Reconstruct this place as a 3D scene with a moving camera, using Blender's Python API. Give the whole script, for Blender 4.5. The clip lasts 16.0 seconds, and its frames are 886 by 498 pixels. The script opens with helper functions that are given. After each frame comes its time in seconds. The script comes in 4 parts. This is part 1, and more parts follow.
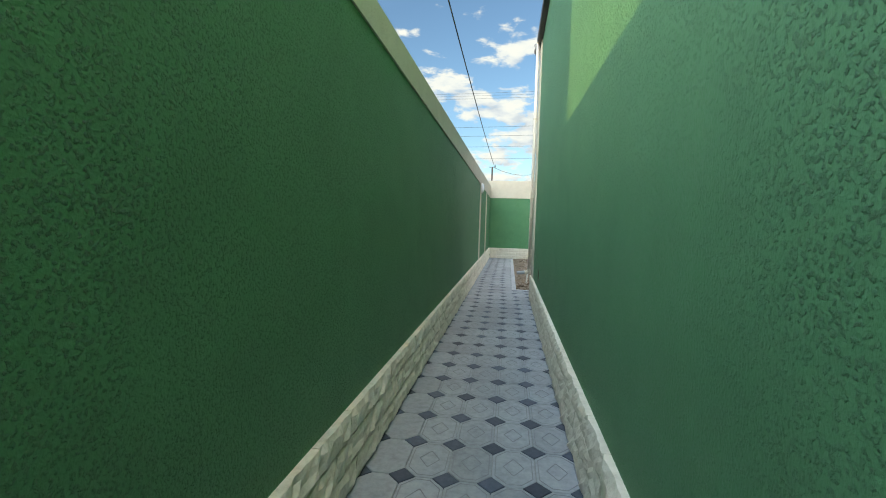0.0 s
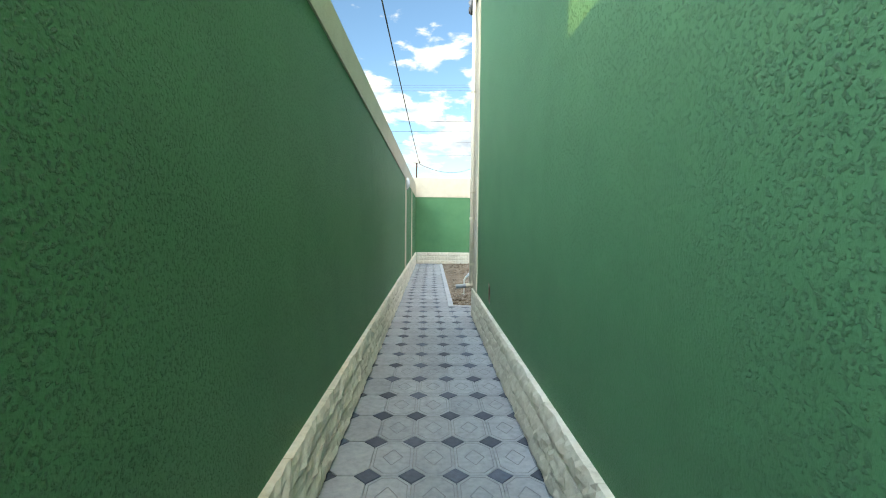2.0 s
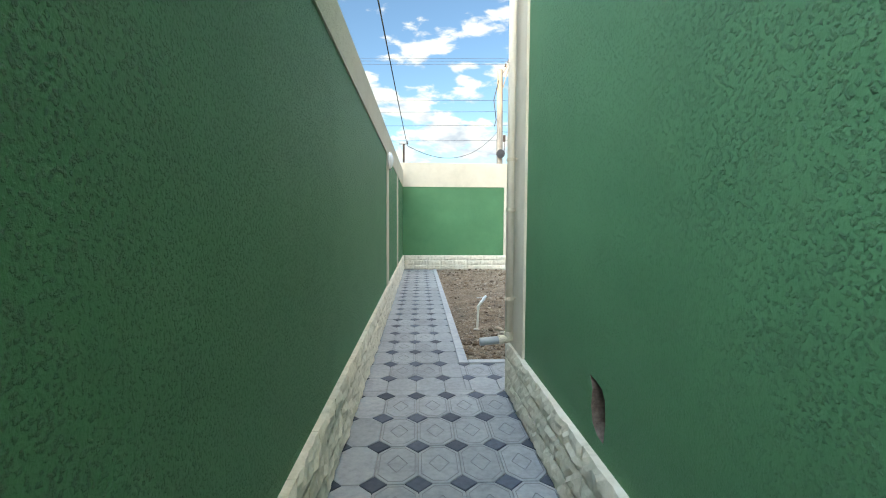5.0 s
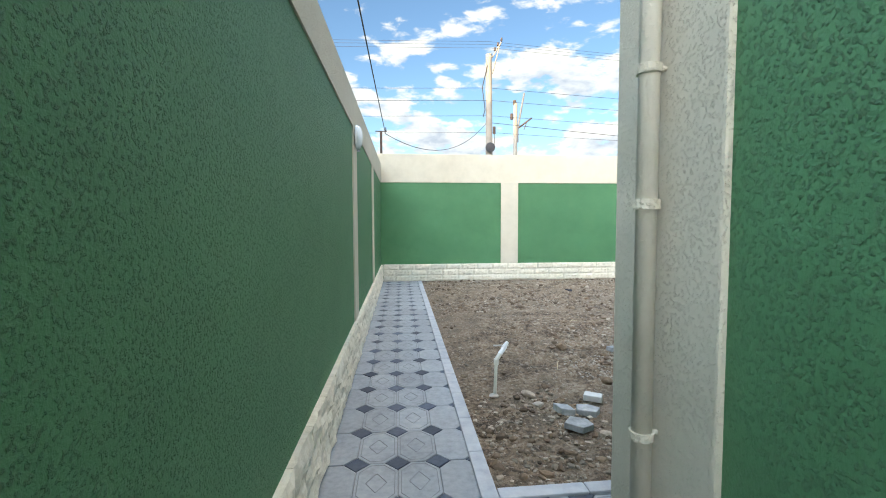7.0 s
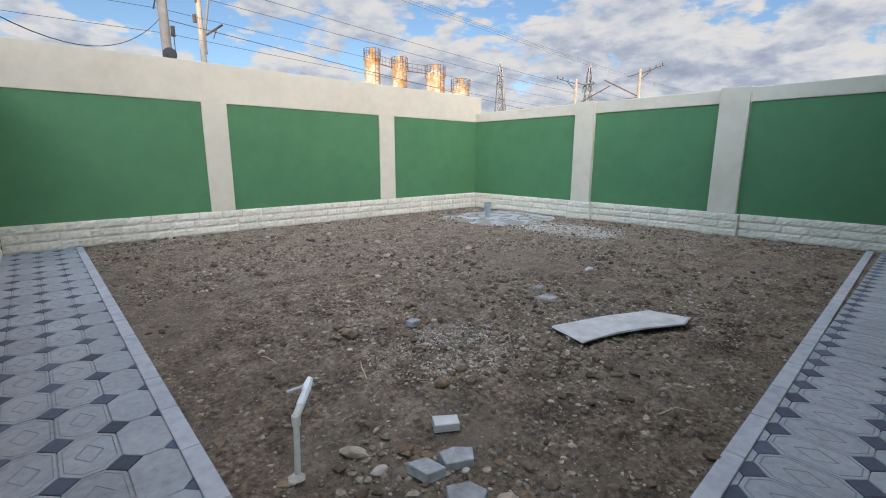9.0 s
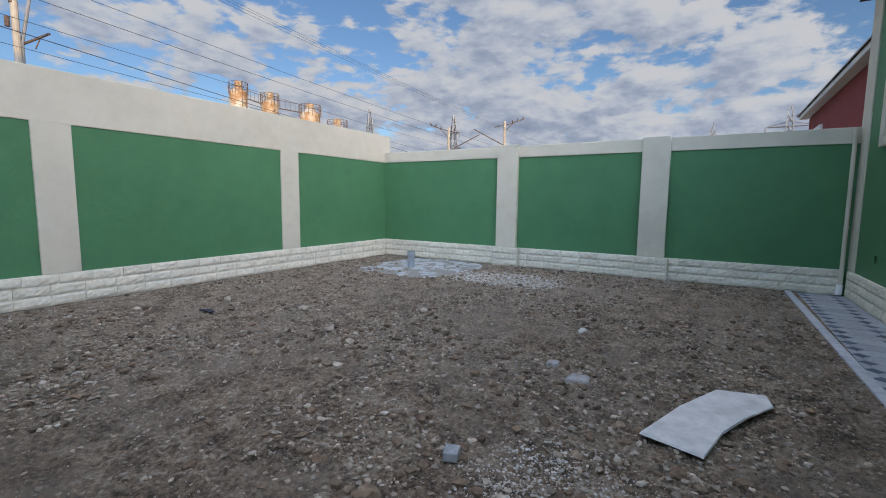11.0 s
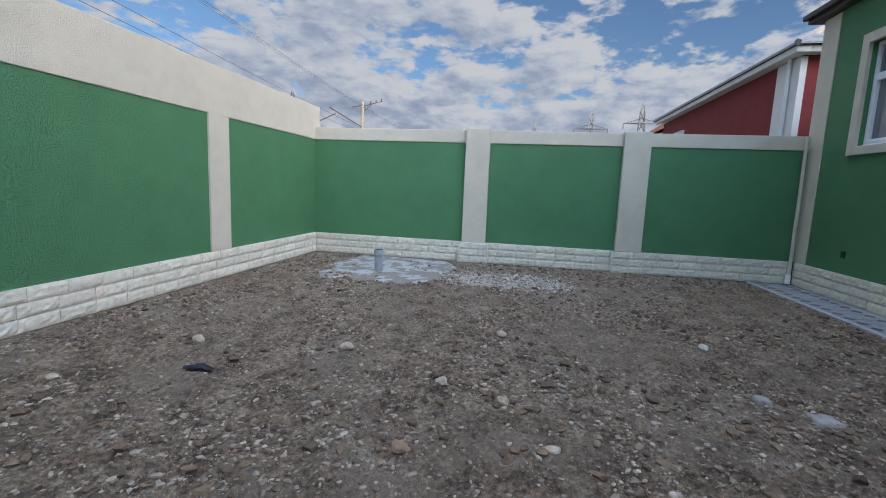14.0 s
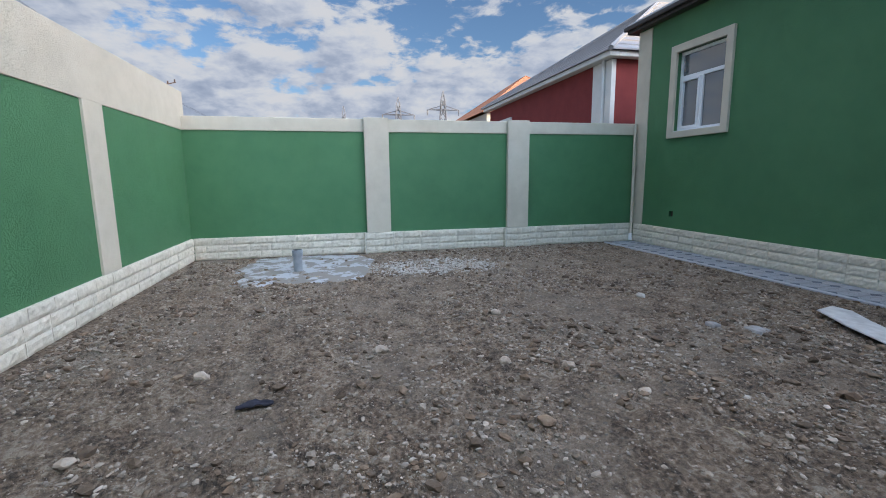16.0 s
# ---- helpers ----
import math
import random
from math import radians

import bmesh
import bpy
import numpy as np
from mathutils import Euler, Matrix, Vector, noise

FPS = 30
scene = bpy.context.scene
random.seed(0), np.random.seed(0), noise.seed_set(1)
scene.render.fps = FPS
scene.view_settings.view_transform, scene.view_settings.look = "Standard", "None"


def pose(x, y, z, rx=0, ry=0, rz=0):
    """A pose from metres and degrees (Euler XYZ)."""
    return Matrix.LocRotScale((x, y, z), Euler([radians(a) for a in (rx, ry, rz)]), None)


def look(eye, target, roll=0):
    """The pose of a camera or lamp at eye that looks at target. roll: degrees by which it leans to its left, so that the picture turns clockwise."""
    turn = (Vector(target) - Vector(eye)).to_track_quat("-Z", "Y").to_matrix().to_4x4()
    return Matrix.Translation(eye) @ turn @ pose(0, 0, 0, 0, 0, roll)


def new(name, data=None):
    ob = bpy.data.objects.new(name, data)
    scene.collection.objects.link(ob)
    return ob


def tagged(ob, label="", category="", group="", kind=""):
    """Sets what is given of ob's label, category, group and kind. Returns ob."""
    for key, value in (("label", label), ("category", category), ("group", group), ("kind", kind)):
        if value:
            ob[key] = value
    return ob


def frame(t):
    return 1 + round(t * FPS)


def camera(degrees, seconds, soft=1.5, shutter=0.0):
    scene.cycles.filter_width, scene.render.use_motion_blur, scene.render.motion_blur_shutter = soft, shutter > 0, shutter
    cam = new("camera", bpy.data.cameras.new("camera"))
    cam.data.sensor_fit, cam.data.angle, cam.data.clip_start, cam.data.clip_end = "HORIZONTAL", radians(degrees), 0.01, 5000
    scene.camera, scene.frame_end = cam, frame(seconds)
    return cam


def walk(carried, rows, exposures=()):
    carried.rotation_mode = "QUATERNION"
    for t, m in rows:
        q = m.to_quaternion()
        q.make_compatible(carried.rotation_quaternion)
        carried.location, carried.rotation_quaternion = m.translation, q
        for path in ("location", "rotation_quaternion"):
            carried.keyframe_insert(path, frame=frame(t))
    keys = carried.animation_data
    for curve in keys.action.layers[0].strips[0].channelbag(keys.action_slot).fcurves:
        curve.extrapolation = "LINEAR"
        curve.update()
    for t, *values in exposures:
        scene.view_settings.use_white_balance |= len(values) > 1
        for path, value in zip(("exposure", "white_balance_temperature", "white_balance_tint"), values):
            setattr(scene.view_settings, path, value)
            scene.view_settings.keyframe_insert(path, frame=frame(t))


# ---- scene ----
cam = camera(89.2, 16.0, soft=1.0)
PATH = [
    (0, (0.065, -3.394, 1.425), (-0.222, -1.418, 1.307), 1.7),
    (0.5, (-0.034, -3.003, 1.403), (-0.039, -1.006, 1.293), 1.9),
    (1, (-0.128, -2.529, 1.432), (-0.161, -0.531, 1.338), 1.8),
    (1.5, (-0.189, -2.02, 1.435), (-0.136, -0.023, 1.343), 1.1),
    (2, (-0.13, -1.449, 1.409), (-0.079, 0.548, 1.309), 0.6),
    (2.5, (-0.106, -0.845, 1.389), (-0.08, 1.149, 1.237), -0.4),
    (3, (-0.1, -0.325, 1.392), (-0.05, 1.668, 1.234), -0.2),
    (3.5, (-0.136, 0.242, 1.415), (-0.08, 2.235, 1.259), 0.1),
    (4, (-0.195, 0.797, 1.446), (-0.109, 2.79, 1.307), 0.5),
    (4.5, (-0.193, 1.329, 1.438), (-0.096, 3.323, 1.312), 0.5),
    (5, (-0.227, 1.87, 1.439), (-0.124, 3.864, 1.32), 0.3),
    (5.2, (-0.207, 2.11, 1.445), (-0.12, 4.105, 1.341), 0.5),
    (7.3, (-0.246, 4.371, 1.484), (-0.035, 6.356, 1.361), -0.1),
    (7.5, (-0.242, 4.565, 1.473), (-0.007, 6.545, 1.319), 0.0),
    (8, (-0.234, 5.056, 1.516), (0.249, 6.982, 1.272), -0.7),
    (8.5, (-0.195, 5.511, 1.494), (0.727, 7.25, 1.142), 0.0),
    (9, (-0.203, 5.925, 1.499), (1.111, 7.378, 1.097), 0.1),
    (9.2, (-0.184, 6.093, 1.513), (1.315, 7.352, 1.101), -0.9),
    (11.3, (0.026, 7.988, 1.52), (1.725, 9.023, 1.312), 0.5),
    (11.5, (0.05, 8.185, 1.541), (1.723, 9.268, 1.379), 1.1),
    (12, (0.107, 8.708, 1.527), (1.769, 9.809, 1.377), 2.3),
    (12.5, (0.207, 9.208, 1.524), (1.925, 10.217, 1.358), 2.0),
    (13, (0.286, 9.793, 1.541), (2.099, 10.619, 1.365), 2.8),
    (13.5, (0.27, 10.348, 1.566), (2.174, 10.91, 1.325), 2.5),
    (14, (0.279, 10.83, 1.547), (2.23, 11.182, 1.278), 2.4),
    (14.5, (0.239, 11.355, 1.569), (2.207, 11.573, 1.292), 1.8),
    (15, (0.202, 11.805, 1.572), (2.178, 11.765, 1.262), 0.5),
    (15.5, (0.251, 12.265, 1.563), (2.205, 11.983, 1.246), 1.4),
    (16, (0.221, 12.706, 1.566), (2.146, 12.262, 1.251), -0.6),
]
EXPOSURES = [(0, 0.5, 6350, 0), (1.0, 0.76, 6430, 0), (2.5, 1.03, 6430, 0), (5, 0.84, 6350, 1), (7.5, 0.7, 6150, 5), (8.5, 0.2, 6100, 10), (9.2, 0.02, 6050, 10), (11.3, -0.36, 5680, 10), (12.3, -0.45, 5630, 10), (14, -0.3, 5640, 10), (16, -0.12, 5680, 10)]
walk(cam, [(t, look(eye, target, roll)) for t, eye, target, roll in PATH], EXPOSURES)

# ---- world, sun ----
SUN_FROM = Vector((-0.6, -0.8, 0.155)).normalized()
world = bpy.data.worlds.new("world")
scene.world = world
world.use_nodes = True


def tree_of(nt):
    """Clears a node tree and returns short makers for nodes and links."""
    nt.nodes.clear()

    def node(kind, **props):
        n = nt.nodes.new(kind)
        for k, v in props.items():
            if k == "ins":
                for name, val in v.items():
                    n.inputs[name].default_value = val
            else:
                setattr(n, k, v)
        return n

    def link(a, b):
        nt.links.new(a, b)
    return node, link


def ramp(n, stops):
    """Sets the stops of a colour ramp node."""
    els = n.color_ramp.elements
    while len(els) > 1:
        els.remove(els[0])
    els[0].position, els[0].color = stops[0][0], (*stops[0][1], 1)
    for at, c in stops[1:]:
        els.new(at).color = (*c, 1)


def build_world():
    node, link = tree_of(world.node_tree)
    coord = node("ShaderNodeTexCoord")
    sky = node("ShaderNodeTexSky", sky_type="NISHITA", sun_disc=False, sun_elevation=radians(20),
               sun_rotation=math.atan2(SUN_FROM.x, SUN_FROM.y) % (2 * math.pi), dust_density=0.3, ozone_density=2.2)
    sep = node("ShaderNodeSeparateXYZ")
    link(coord.outputs["Generated"], sep.inputs[0])
    up = node("ShaderNodeMath", operation="MAXIMUM", ins={1: 0.0})
    link(sep.outputs["Z"], up.inputs[0])
    den = node("ShaderNodeMath", operation="ADD", ins={1: 0.42})
    link(up.outputs[0], den.inputs[0])
    comb = node("ShaderNodeCombineXYZ", ins={2: 0.4})
    link(den.outputs[0], comb.inputs[0])
    link(den.outputs[0], comb.inputs[1])
    flat = node("ShaderNodeVectorMath", operation="DIVIDE")
    link(coord.outputs["Generated"], flat.inputs[0])
    link(comb.outputs[0], flat.inputs[1])

    def density(offset):
        """Cloud thickness: large banks, puffs and fine edges, thicker towards the horizon and the east."""
        shift = node("ShaderNodeVectorMath", operation="ADD", ins={1: offset})
        link(flat.outputs[0], shift.inputs[0])
        total = None
        for scale, detail, rough, weight in ((1.1, 2.0, 0.5, 0.42), (4.6, 3.0, 0.5, 0.48), (14.0, 6.0, 0.6, 0.30)):
            n = node("ShaderNodeTexNoise", ins={"Scale": scale, "Detail": detail, "Roughness": rough, "Distortion": 0.25})
            link(shift.outputs[0], n.inputs["Vector"])
            m = node("ShaderNodeMath", operation="MULTIPLY_ADD", ins={1: weight, 2: 0.0})
            link(n.outputs["Fac"], m.inputs[0])
            if total is not None:
                link(total, m.inputs[2])
            total = m.outputs[0]
        return total
    here, sunward = density(CLOUD_SHIFT), density(tuple(a + b for a, b in zip(CLOUD_SHIFT, (-0.035, -0.045, 0.06))))
    low = node("ShaderNodeMapRange", ins={"From Min": 0.08, "From Max": 0.42, "To Min": 0.09, "To Max": -0.06})
    link(sep.outputs["Z"], low.inputs["Value"])
    east = node("ShaderNodeMapRange", ins={"From Min": -0.1, "From Max": 0.9, "To Min": -0.025, "To Max": 0.115})
    link(sep.outputs["X"], east.inputs["Value"])
    bias = node("ShaderNodeMath", operation="ADD")
    link(low.outputs[0], bias.inputs[0])
    link(east.outputs[0], bias.inputs[1])
    dens = node("ShaderNodeMath", operation="ADD")
    link(here, dens.inputs[0])
    link(bias.outputs[0], dens.inputs[1])
    cover = node("ShaderNodeMapRange", interpolation_type="SMOOTHSTEP", ins={"From Min": 0.61, "From Max": 0.675})
    link(dens.outputs[0], cover.inputs["Value"])
    # puffs are bright where they thin out towards the sun, grey-blue on the far side and where thick
    slope = node("ShaderNodeMath", operation="SUBTRACT")
    link(here, slope.inputs[0])
    link(sunward, slope.inputs[1])
    thick = node("ShaderNodeMath", operation="MULTIPLY_ADD", ins={1: -0.55, 2: 0.44})
    link(dens.outputs[0], thick.inputs[0])
    shade = node("ShaderNodeMath", operation="ADD")
    link(slope.outputs[0], shade.inputs[0])
    link(thick.outputs[0], shade.inputs[1])
    tone = node("ShaderNodeValToRGB")
    ramp(tone, [(0.0, (0.50, 0.55, 0.66)), (0.35, (0.66, 0.70, 0.79)), (0.62, (0.90, 0.90, 0.93)), (0.85, (1.08, 1.04, 0.99)), (1.0, (1.14, 1.07, 0.99))])
    span = node("ShaderNodeMapRange", ins={"From Min": -0.10, "From Max": 0.14})
    link(shade.outputs[0], span.inputs["Value"])
    link(span.outputs[0], tone.inputs[0])
    # the western half of the sky, round the low sun, is far brighter than the eastern half
    aim = node("ShaderNodeVectorMath", operation="DOT_PRODUCT", ins={1: Vector((-0.40, -0.30, 0.95)).normalized()})
    link(coord.outputs["Generated"], aim.inputs[0])
    glow = node("ShaderNodeMapRange", interpolation_type="SMOOTHSTEP", ins={"From Min": 0.2, "From Max": 1.0, "To Min": 1.0, "To Max": WEST_GLOW})
    link(aim.outputs["Value"], glow.inputs["Value"])
    lit = node("ShaderNodeVectorMath", operation="SCALE", ins={"Scale": CLOUD_LIGHT})
    link(tone.outputs[0], lit.inputs[0])
    col = node("ShaderNodeMix", data_type="RGBA")
    link(cover.outputs[0], col.inputs["Factor"])
    link(sky.outputs[0], col.inputs["A"])
    link(lit.outputs[0], col.inputs["B"])
    all_sky = node("ShaderNodeVectorMath", operation="SCALE")
    warm = node("ShaderNodeMix", data_type="RGBA", blend_type="MULTIPLY", ins={"Factor": 1.0})
    tint = node("ShaderNodeMix", data_type="RGBA")
    tint.inputs["A"].default_value, tint.inputs["B"].default_value = (1, 1, 1, 1), GLOW_TINT
    part_of = node("ShaderNodeMapRange", ins={"From Min": 1.0, "From Max": 4.0})
    link(glow.outputs[0], part_of.inputs["Value"])
    link(part_of.outputs[0], tint.inputs["Factor"])
    link(col.outputs["Result"], warm.inputs["A"])
    link(tint.outputs["Result"], warm.inputs["B"])
    link(warm.outputs["Result"], all_sky.inputs[0])
    link(glow.outputs[0], all_sky.inputs["Scale"])
    bg = node("ShaderNodeBackground", ins={"Strength": SKY_STRENGTH})
    link(all_sky.outputs[0], bg.inputs["Color"])
    out = node("ShaderNodeOutputWorld")
    link(bg.outputs[0], out.inputs[0])


CLOUD_SHIFT, CLOUD_LIGHT, SKY_STRENGTH, WEST_GLOW = (3.1, 1.7, 0.0), 5.2, 0.125, 15.5
GLOW_TINT = (1.32, 0.97, 0.68, 1.0)
build_world()
sun = new("sun", bpy.data.lights.new("sun", "SUN"))
sun.data.energy, sun.data.angle, sun.data.color = 5.0, radians(0.5), (1.0, 0.64, 0.24)
sun.matrix_world = look(SUN_FROM * 40, (0, 0, 0))


# ---- materials ----
def material(name, colors, scale=8.0, rough=0.8, bump=0.3, bump_scale=60.0, bump_dist=0.004, metal=0.0, random_tone=0.0, fine=None, stain=0.25, island=0.0):
    """A painted, stone or earthen surface: a colour ramp over two scales of noise, with relief."""
    m = bpy.data.materials.new(name)
    m.use_nodes = True
    node, link = tree_of(m.node_tree)
    coord = node("ShaderNodeNewGeometry").outputs["Position"]
    if random_tone < 0:
        coord = node("ShaderNodeTexCoord").outputs["Object"]
    n1 = node("ShaderNodeTexNoise", ins={"Scale": scale, "Detail": 6.0, "Roughness": 0.62})
    n2 = node("ShaderNodeTexNoise", ins={"Scale": scale * 0.13, "Detail": 4.0, "Roughness": 0.6})
    link(coord, n1.inputs["Vector"])
    link(coord, n2.inputs["Vector"])
    mix = node("ShaderNodeMath", operation="MULTIPLY_ADD", ins={1: stain})
    link(n2.outputs["Fac"], mix.inputs[0])
    h = node("ShaderNodeMath", operation="MULTIPLY", ins={1: 1.0 - stain})
    link(n1.outputs["Fac"], h.inputs[0])
    link(h.outputs[0], mix.inputs[2])
    r = node("ShaderNodeValToRGB")
    k = len(colors)
    ramp(r, [(0.32 + 0.36 * i / max(1, k - 1), c) for i, c in enumerate(colors)])
    link(mix.outputs[0], r.inputs[0])
    color = r.outputs[0]
    if random_tone:
        info = node("ShaderNodeObjectInfo")
        amp = abs(random_tone)
        mr = node("ShaderNodeMapRange", ins={"To Min": 1 - amp, "To Max": 1 + amp})
        link(info.outputs["Random"], mr.inputs["Value"])
        sc = node("ShaderNodeVectorMath", operation="SCALE")
        link(color, sc.inputs[0])
        link(mr.outputs[0], sc.inputs["Scale"])
        color = sc.outputs[0]
    if island:
        geo = node("ShaderNodeNewGeometry")
        mr = node("ShaderNodeMapRange", ins={"To Min": 1 - island, "To Max": 1 + island})
        link(geo.outputs["Random Per Island"], mr.inputs["Value"])
        sc = node("ShaderNodeVectorMath", operation="SCALE")
        link(color, sc.inputs[0])
        link(mr.outputs[0], sc.inputs["Scale"])
        color = sc.outputs[0]
    bsdf = node("ShaderNodeBsdfPrincipled", ins={"Roughness": rough, "Metallic": metal})
    link(color, bsdf.inputs["Base Color"])
    if bump:
        if fine == "stucco":
            # lumps of thrown plaster with ragged outlines, thicker in some places than in others, over fine sand
            b1 = node("ShaderNodeTexVoronoi", feature="F1", ins={"Scale": bump_scale, "Randomness": 1.0})
            b2 = node("ShaderNodeTexNoise", ins={"Scale": bump_scale * 1.6, "Detail": 4.0, "Roughness": 0.65})
            b3 = node("ShaderNodeTexNoise", ins={"Scale": 2.6, "Detail": 3.0, "Roughness": 0.6})
            for b in (b1, b2, b3):
                link(coord, b.inputs["Vector"])
            ragged = node("ShaderNodeMath", operation="MULTIPLY_ADD", ins={1: -1.7})
            link(b2.outputs["Fac"], ragged.inputs[0])
            link(b1.outputs["Distance"], ragged.inputs[2])
            r2 = node("ShaderNodeMapRange", interpolation_type="SMOOTHSTEP", ins={"From Min": -0.42, "From Max": -0.72})
            link(ragged.outputs[0], r2.inputs["Value"])
            r3 = node("ShaderNodeMapRange", ins={"From Min": 0.35, "From Max": 0.65, "To Min": 0.4, "To Max": 1.15})
            link(b3.outputs["Fac"], r3.inputs["Value"])
            flecks = node("ShaderNodeMath", operation="MULTIPLY")
            link(r2.outputs[0], flecks.inputs[0])
            link(r3.outputs[0], flecks.inputs[1])
            add = node("ShaderNodeMath", operation="MULTIPLY_ADD", ins={1: 0.35})
            link(b2.outputs["Fac"], add.inputs[0])
            link(flecks.outputs[0], add.inputs[2])
            height = add.outputs[0]
        else:
            b1 = node("ShaderNodeTexNoise", ins={"Scale": bump_scale, "Detail": 6.0, "Roughness": 0.65})
            link(coord, b1.inputs["Vector"])
            height = b1.outputs["Fac"]
        bp = node("ShaderNodeBump", ins={"Strength": bump, "Distance": bump_dist})
        link(height, bp.inputs["Height"])
        link(bp.outputs[0], bsdf.inputs["Normal"])
    out = node("ShaderNodeOutputMaterial")
    link(bsdf.outputs[0], out.inputs[0])
    return m


GREEN = material("green_stucco", [(0.064, 0.182, 0.076), (0.076, 0.21, 0.089), (0.090, 0.235, 0.101)], 3.0, 0.62, 1.0, 72.0, 0.0135, fine="stucco", stain=0.5)
CREAM = material("cream_paint", [(0.51, 0.465, 0.365), (0.58, 0.53, 0.42), (0.63, 0.58, 0.47)], 4.0, 0.75, 0.8, 75.0, 0.0065, fine="stucco", stain=0.5)
STONE = material("painted_split_stone", [(0.48, 0.435, 0.34), (0.61, 0.56, 0.45), (0.67, 0.62, 0.51), (0.71, 0.66, 0.56)], 16.0, 0.85, 0.6, 38.0, 0.012, random_tone=0.07)
MORTAR = material("plinth_mortar", [(0.50, 0.47, 0.40), (0.60, 0.57, 0.50)], 20.0, 0.9, 0.4, 80.0)
TILE = material("pale_concrete_tile", [(0.19, 0.20, 0.22), (0.265, 0.28, 0.302), (0.33, 0.34, 0.355)], 22.0, 0.75, 0.25, 120.0, 0.002, random_tone=0.10, stain=0.4)
DARK = material("charcoal_concrete_tile", [(0.04, 0.05, 0.075), (0.07, 0.085, 0.12)], 25.0, 0.7, 0.25, 120.0, 0.002, random_tone=0.35)
CURB = material("concrete_curb", [(0.27, 0.28, 0.31), (0.35, 0.36, 0.385), (0.41, 0.42, 0.435)], 10.0, 0.85, 0.4, 90.0, random_tone=0.06)
GROOVE = material("pressed_line", [(0.185, 0.19, 0.21), (0.24, 0.245, 0.265)], 30.0, 0.9, 0.2, 120.0)
GROUT = material("grey_grout", [(0.19, 0.19, 0.20), (0.30, 0.30, 0.31)], 30.0, 0.95, 0.4, 120.0)
SOIL = material("dry_soil", [(0.05, 0.034, 0.021), (0.14, 0.098, 0.064), (0.225, 0.161, 0.107), (0.35, 0.285, 0.21)], 26.0, 0.95, 1.0, 55.0, 0.05, stain=0.42)


def dusty(m, color):
    """Pale dust lying in broad uneven patches over a material."""
    nt = m.node_tree
    bsdf = [n for n in nt.nodes if n.bl_idname == "ShaderNodeBsdfPrincipled"][0]
    geo, n1 = nt.nodes.new("ShaderNodeNewGeometry"), nt.nodes.new("ShaderNodeTexNoise")
    n1.inputs["Scale"].default_value, n1.inputs["Detail"].default_value, n1.inputs["Roughness"].default_value = 0.75, 8.0, 0.68
    mr, mix = nt.nodes.new("ShaderNodeMapRange"), nt.nodes.new("ShaderNodeMix")
    mr.inputs["From Min"].default_value, mr.inputs["From Max"].default_value, mr.inputs["To Max"].default_value = 0.48, 0.66, 0.75
    mix.data_type = "RGBA"
    mix.inputs["B"].default_value = (*color, 1)
    nt.links.new(geo.outputs["Position"], n1.inputs["Vector"])
    nt.links.new(n1.outputs["Fac"], mr.inputs["Value"])
    nt.links.new(mr.outputs[0], mix.inputs["Factor"])
    nt.links.new(bsdf.inputs["Base Color"].links[0].from_socket, mix.inputs["A"])
    nt.links.new(mix.outputs["Result"], bsdf.inputs["Base Color"])


soil_ramp = [n for n in SOIL.node_tree.nodes if n.bl_idname == "ShaderNodeValToRGB"][0]
for stop, at in zip(soil_ramp.color_ramp.elements, (0.39, 0.465, 0.53, 0.61)):
    stop.position = at
dusty(SOIL, (0.25, 0.20, 0.15))
FAR = material("far_ground", [(0.12, 0.10, 0.07), (0.2, 0.17, 0.12)], 0.5, 0.95, 0)


# ---- builders ----
def finish(name, bm, mat, parent=None, label="", smooth=False):
    me = bpy.data.meshes.new(name)
    bmesh.ops.recalc_face_normals(bm, faces=bm.faces)
    bm.to_mesh(me)
    bm.free()
    for f in me.polygons:
        f.use_smooth = smooth
    for one in mat if isinstance(mat, (list, tuple)) else [mat]:
        me.materials.append(one)
    ob = new(name, me)
    ob.parent = parent
    if label:
        ob["label"] = label
    return ob


part = finish


def box(bm, x0, x1, y0, y1, z0, z1, bevel=0.0, mat=0):
    """Adds a box to bm, with bevelled edges on request."""
    vs = bmesh.ops.create_cube(bm, size=1.0)["verts"]
    bmesh.ops.scale(bm, vec=(x1 - x0, y1 - y0, z1 - z0), verts=vs)
    bmesh.ops.translate(bm, vec=((x0 + x1) / 2, (y0 + y1) / 2, (z0 + z1) / 2), verts=vs)
    for f in {f for v in vs for f in v.link_faces}:
        f.material_index = mat
    if bevel:
        bmesh.ops.bevel(bm, geom=list({e for v in vs for e in v.link_edges}), offset=bevel, segments=2, profile=0.6, affect="EDGES")


def rod(bm, a, b, r, r2=None, seg=10):
    """Adds a tapered round bar from a to b."""
    a, b = Vector(a), Vector(b)
    d = b - a
    m = Matrix.Translation((a + b) / 2) @ d.to_track_quat("Z", "Y").to_matrix().to_4x4()
    return bmesh.ops.create_cone(bm, cap_ends=True, segments=seg, radius1=r, radius2=r if r2 is None else r2, depth=d.length, matrix=m)["verts"]


def empty(name, x=0, y=0, z=0):
    ob = new(name)
    ob.location = (x, y, z)
    ob.empty_display_size = 0.2
    return ob


def boxes(name, rows, mat, parent=None, label="", bevel=0.0):
    bm = bmesh.new()
    for r in rows:
        box(bm, *r, bevel=bevel)
    return part(name, bm, mat, parent, label)


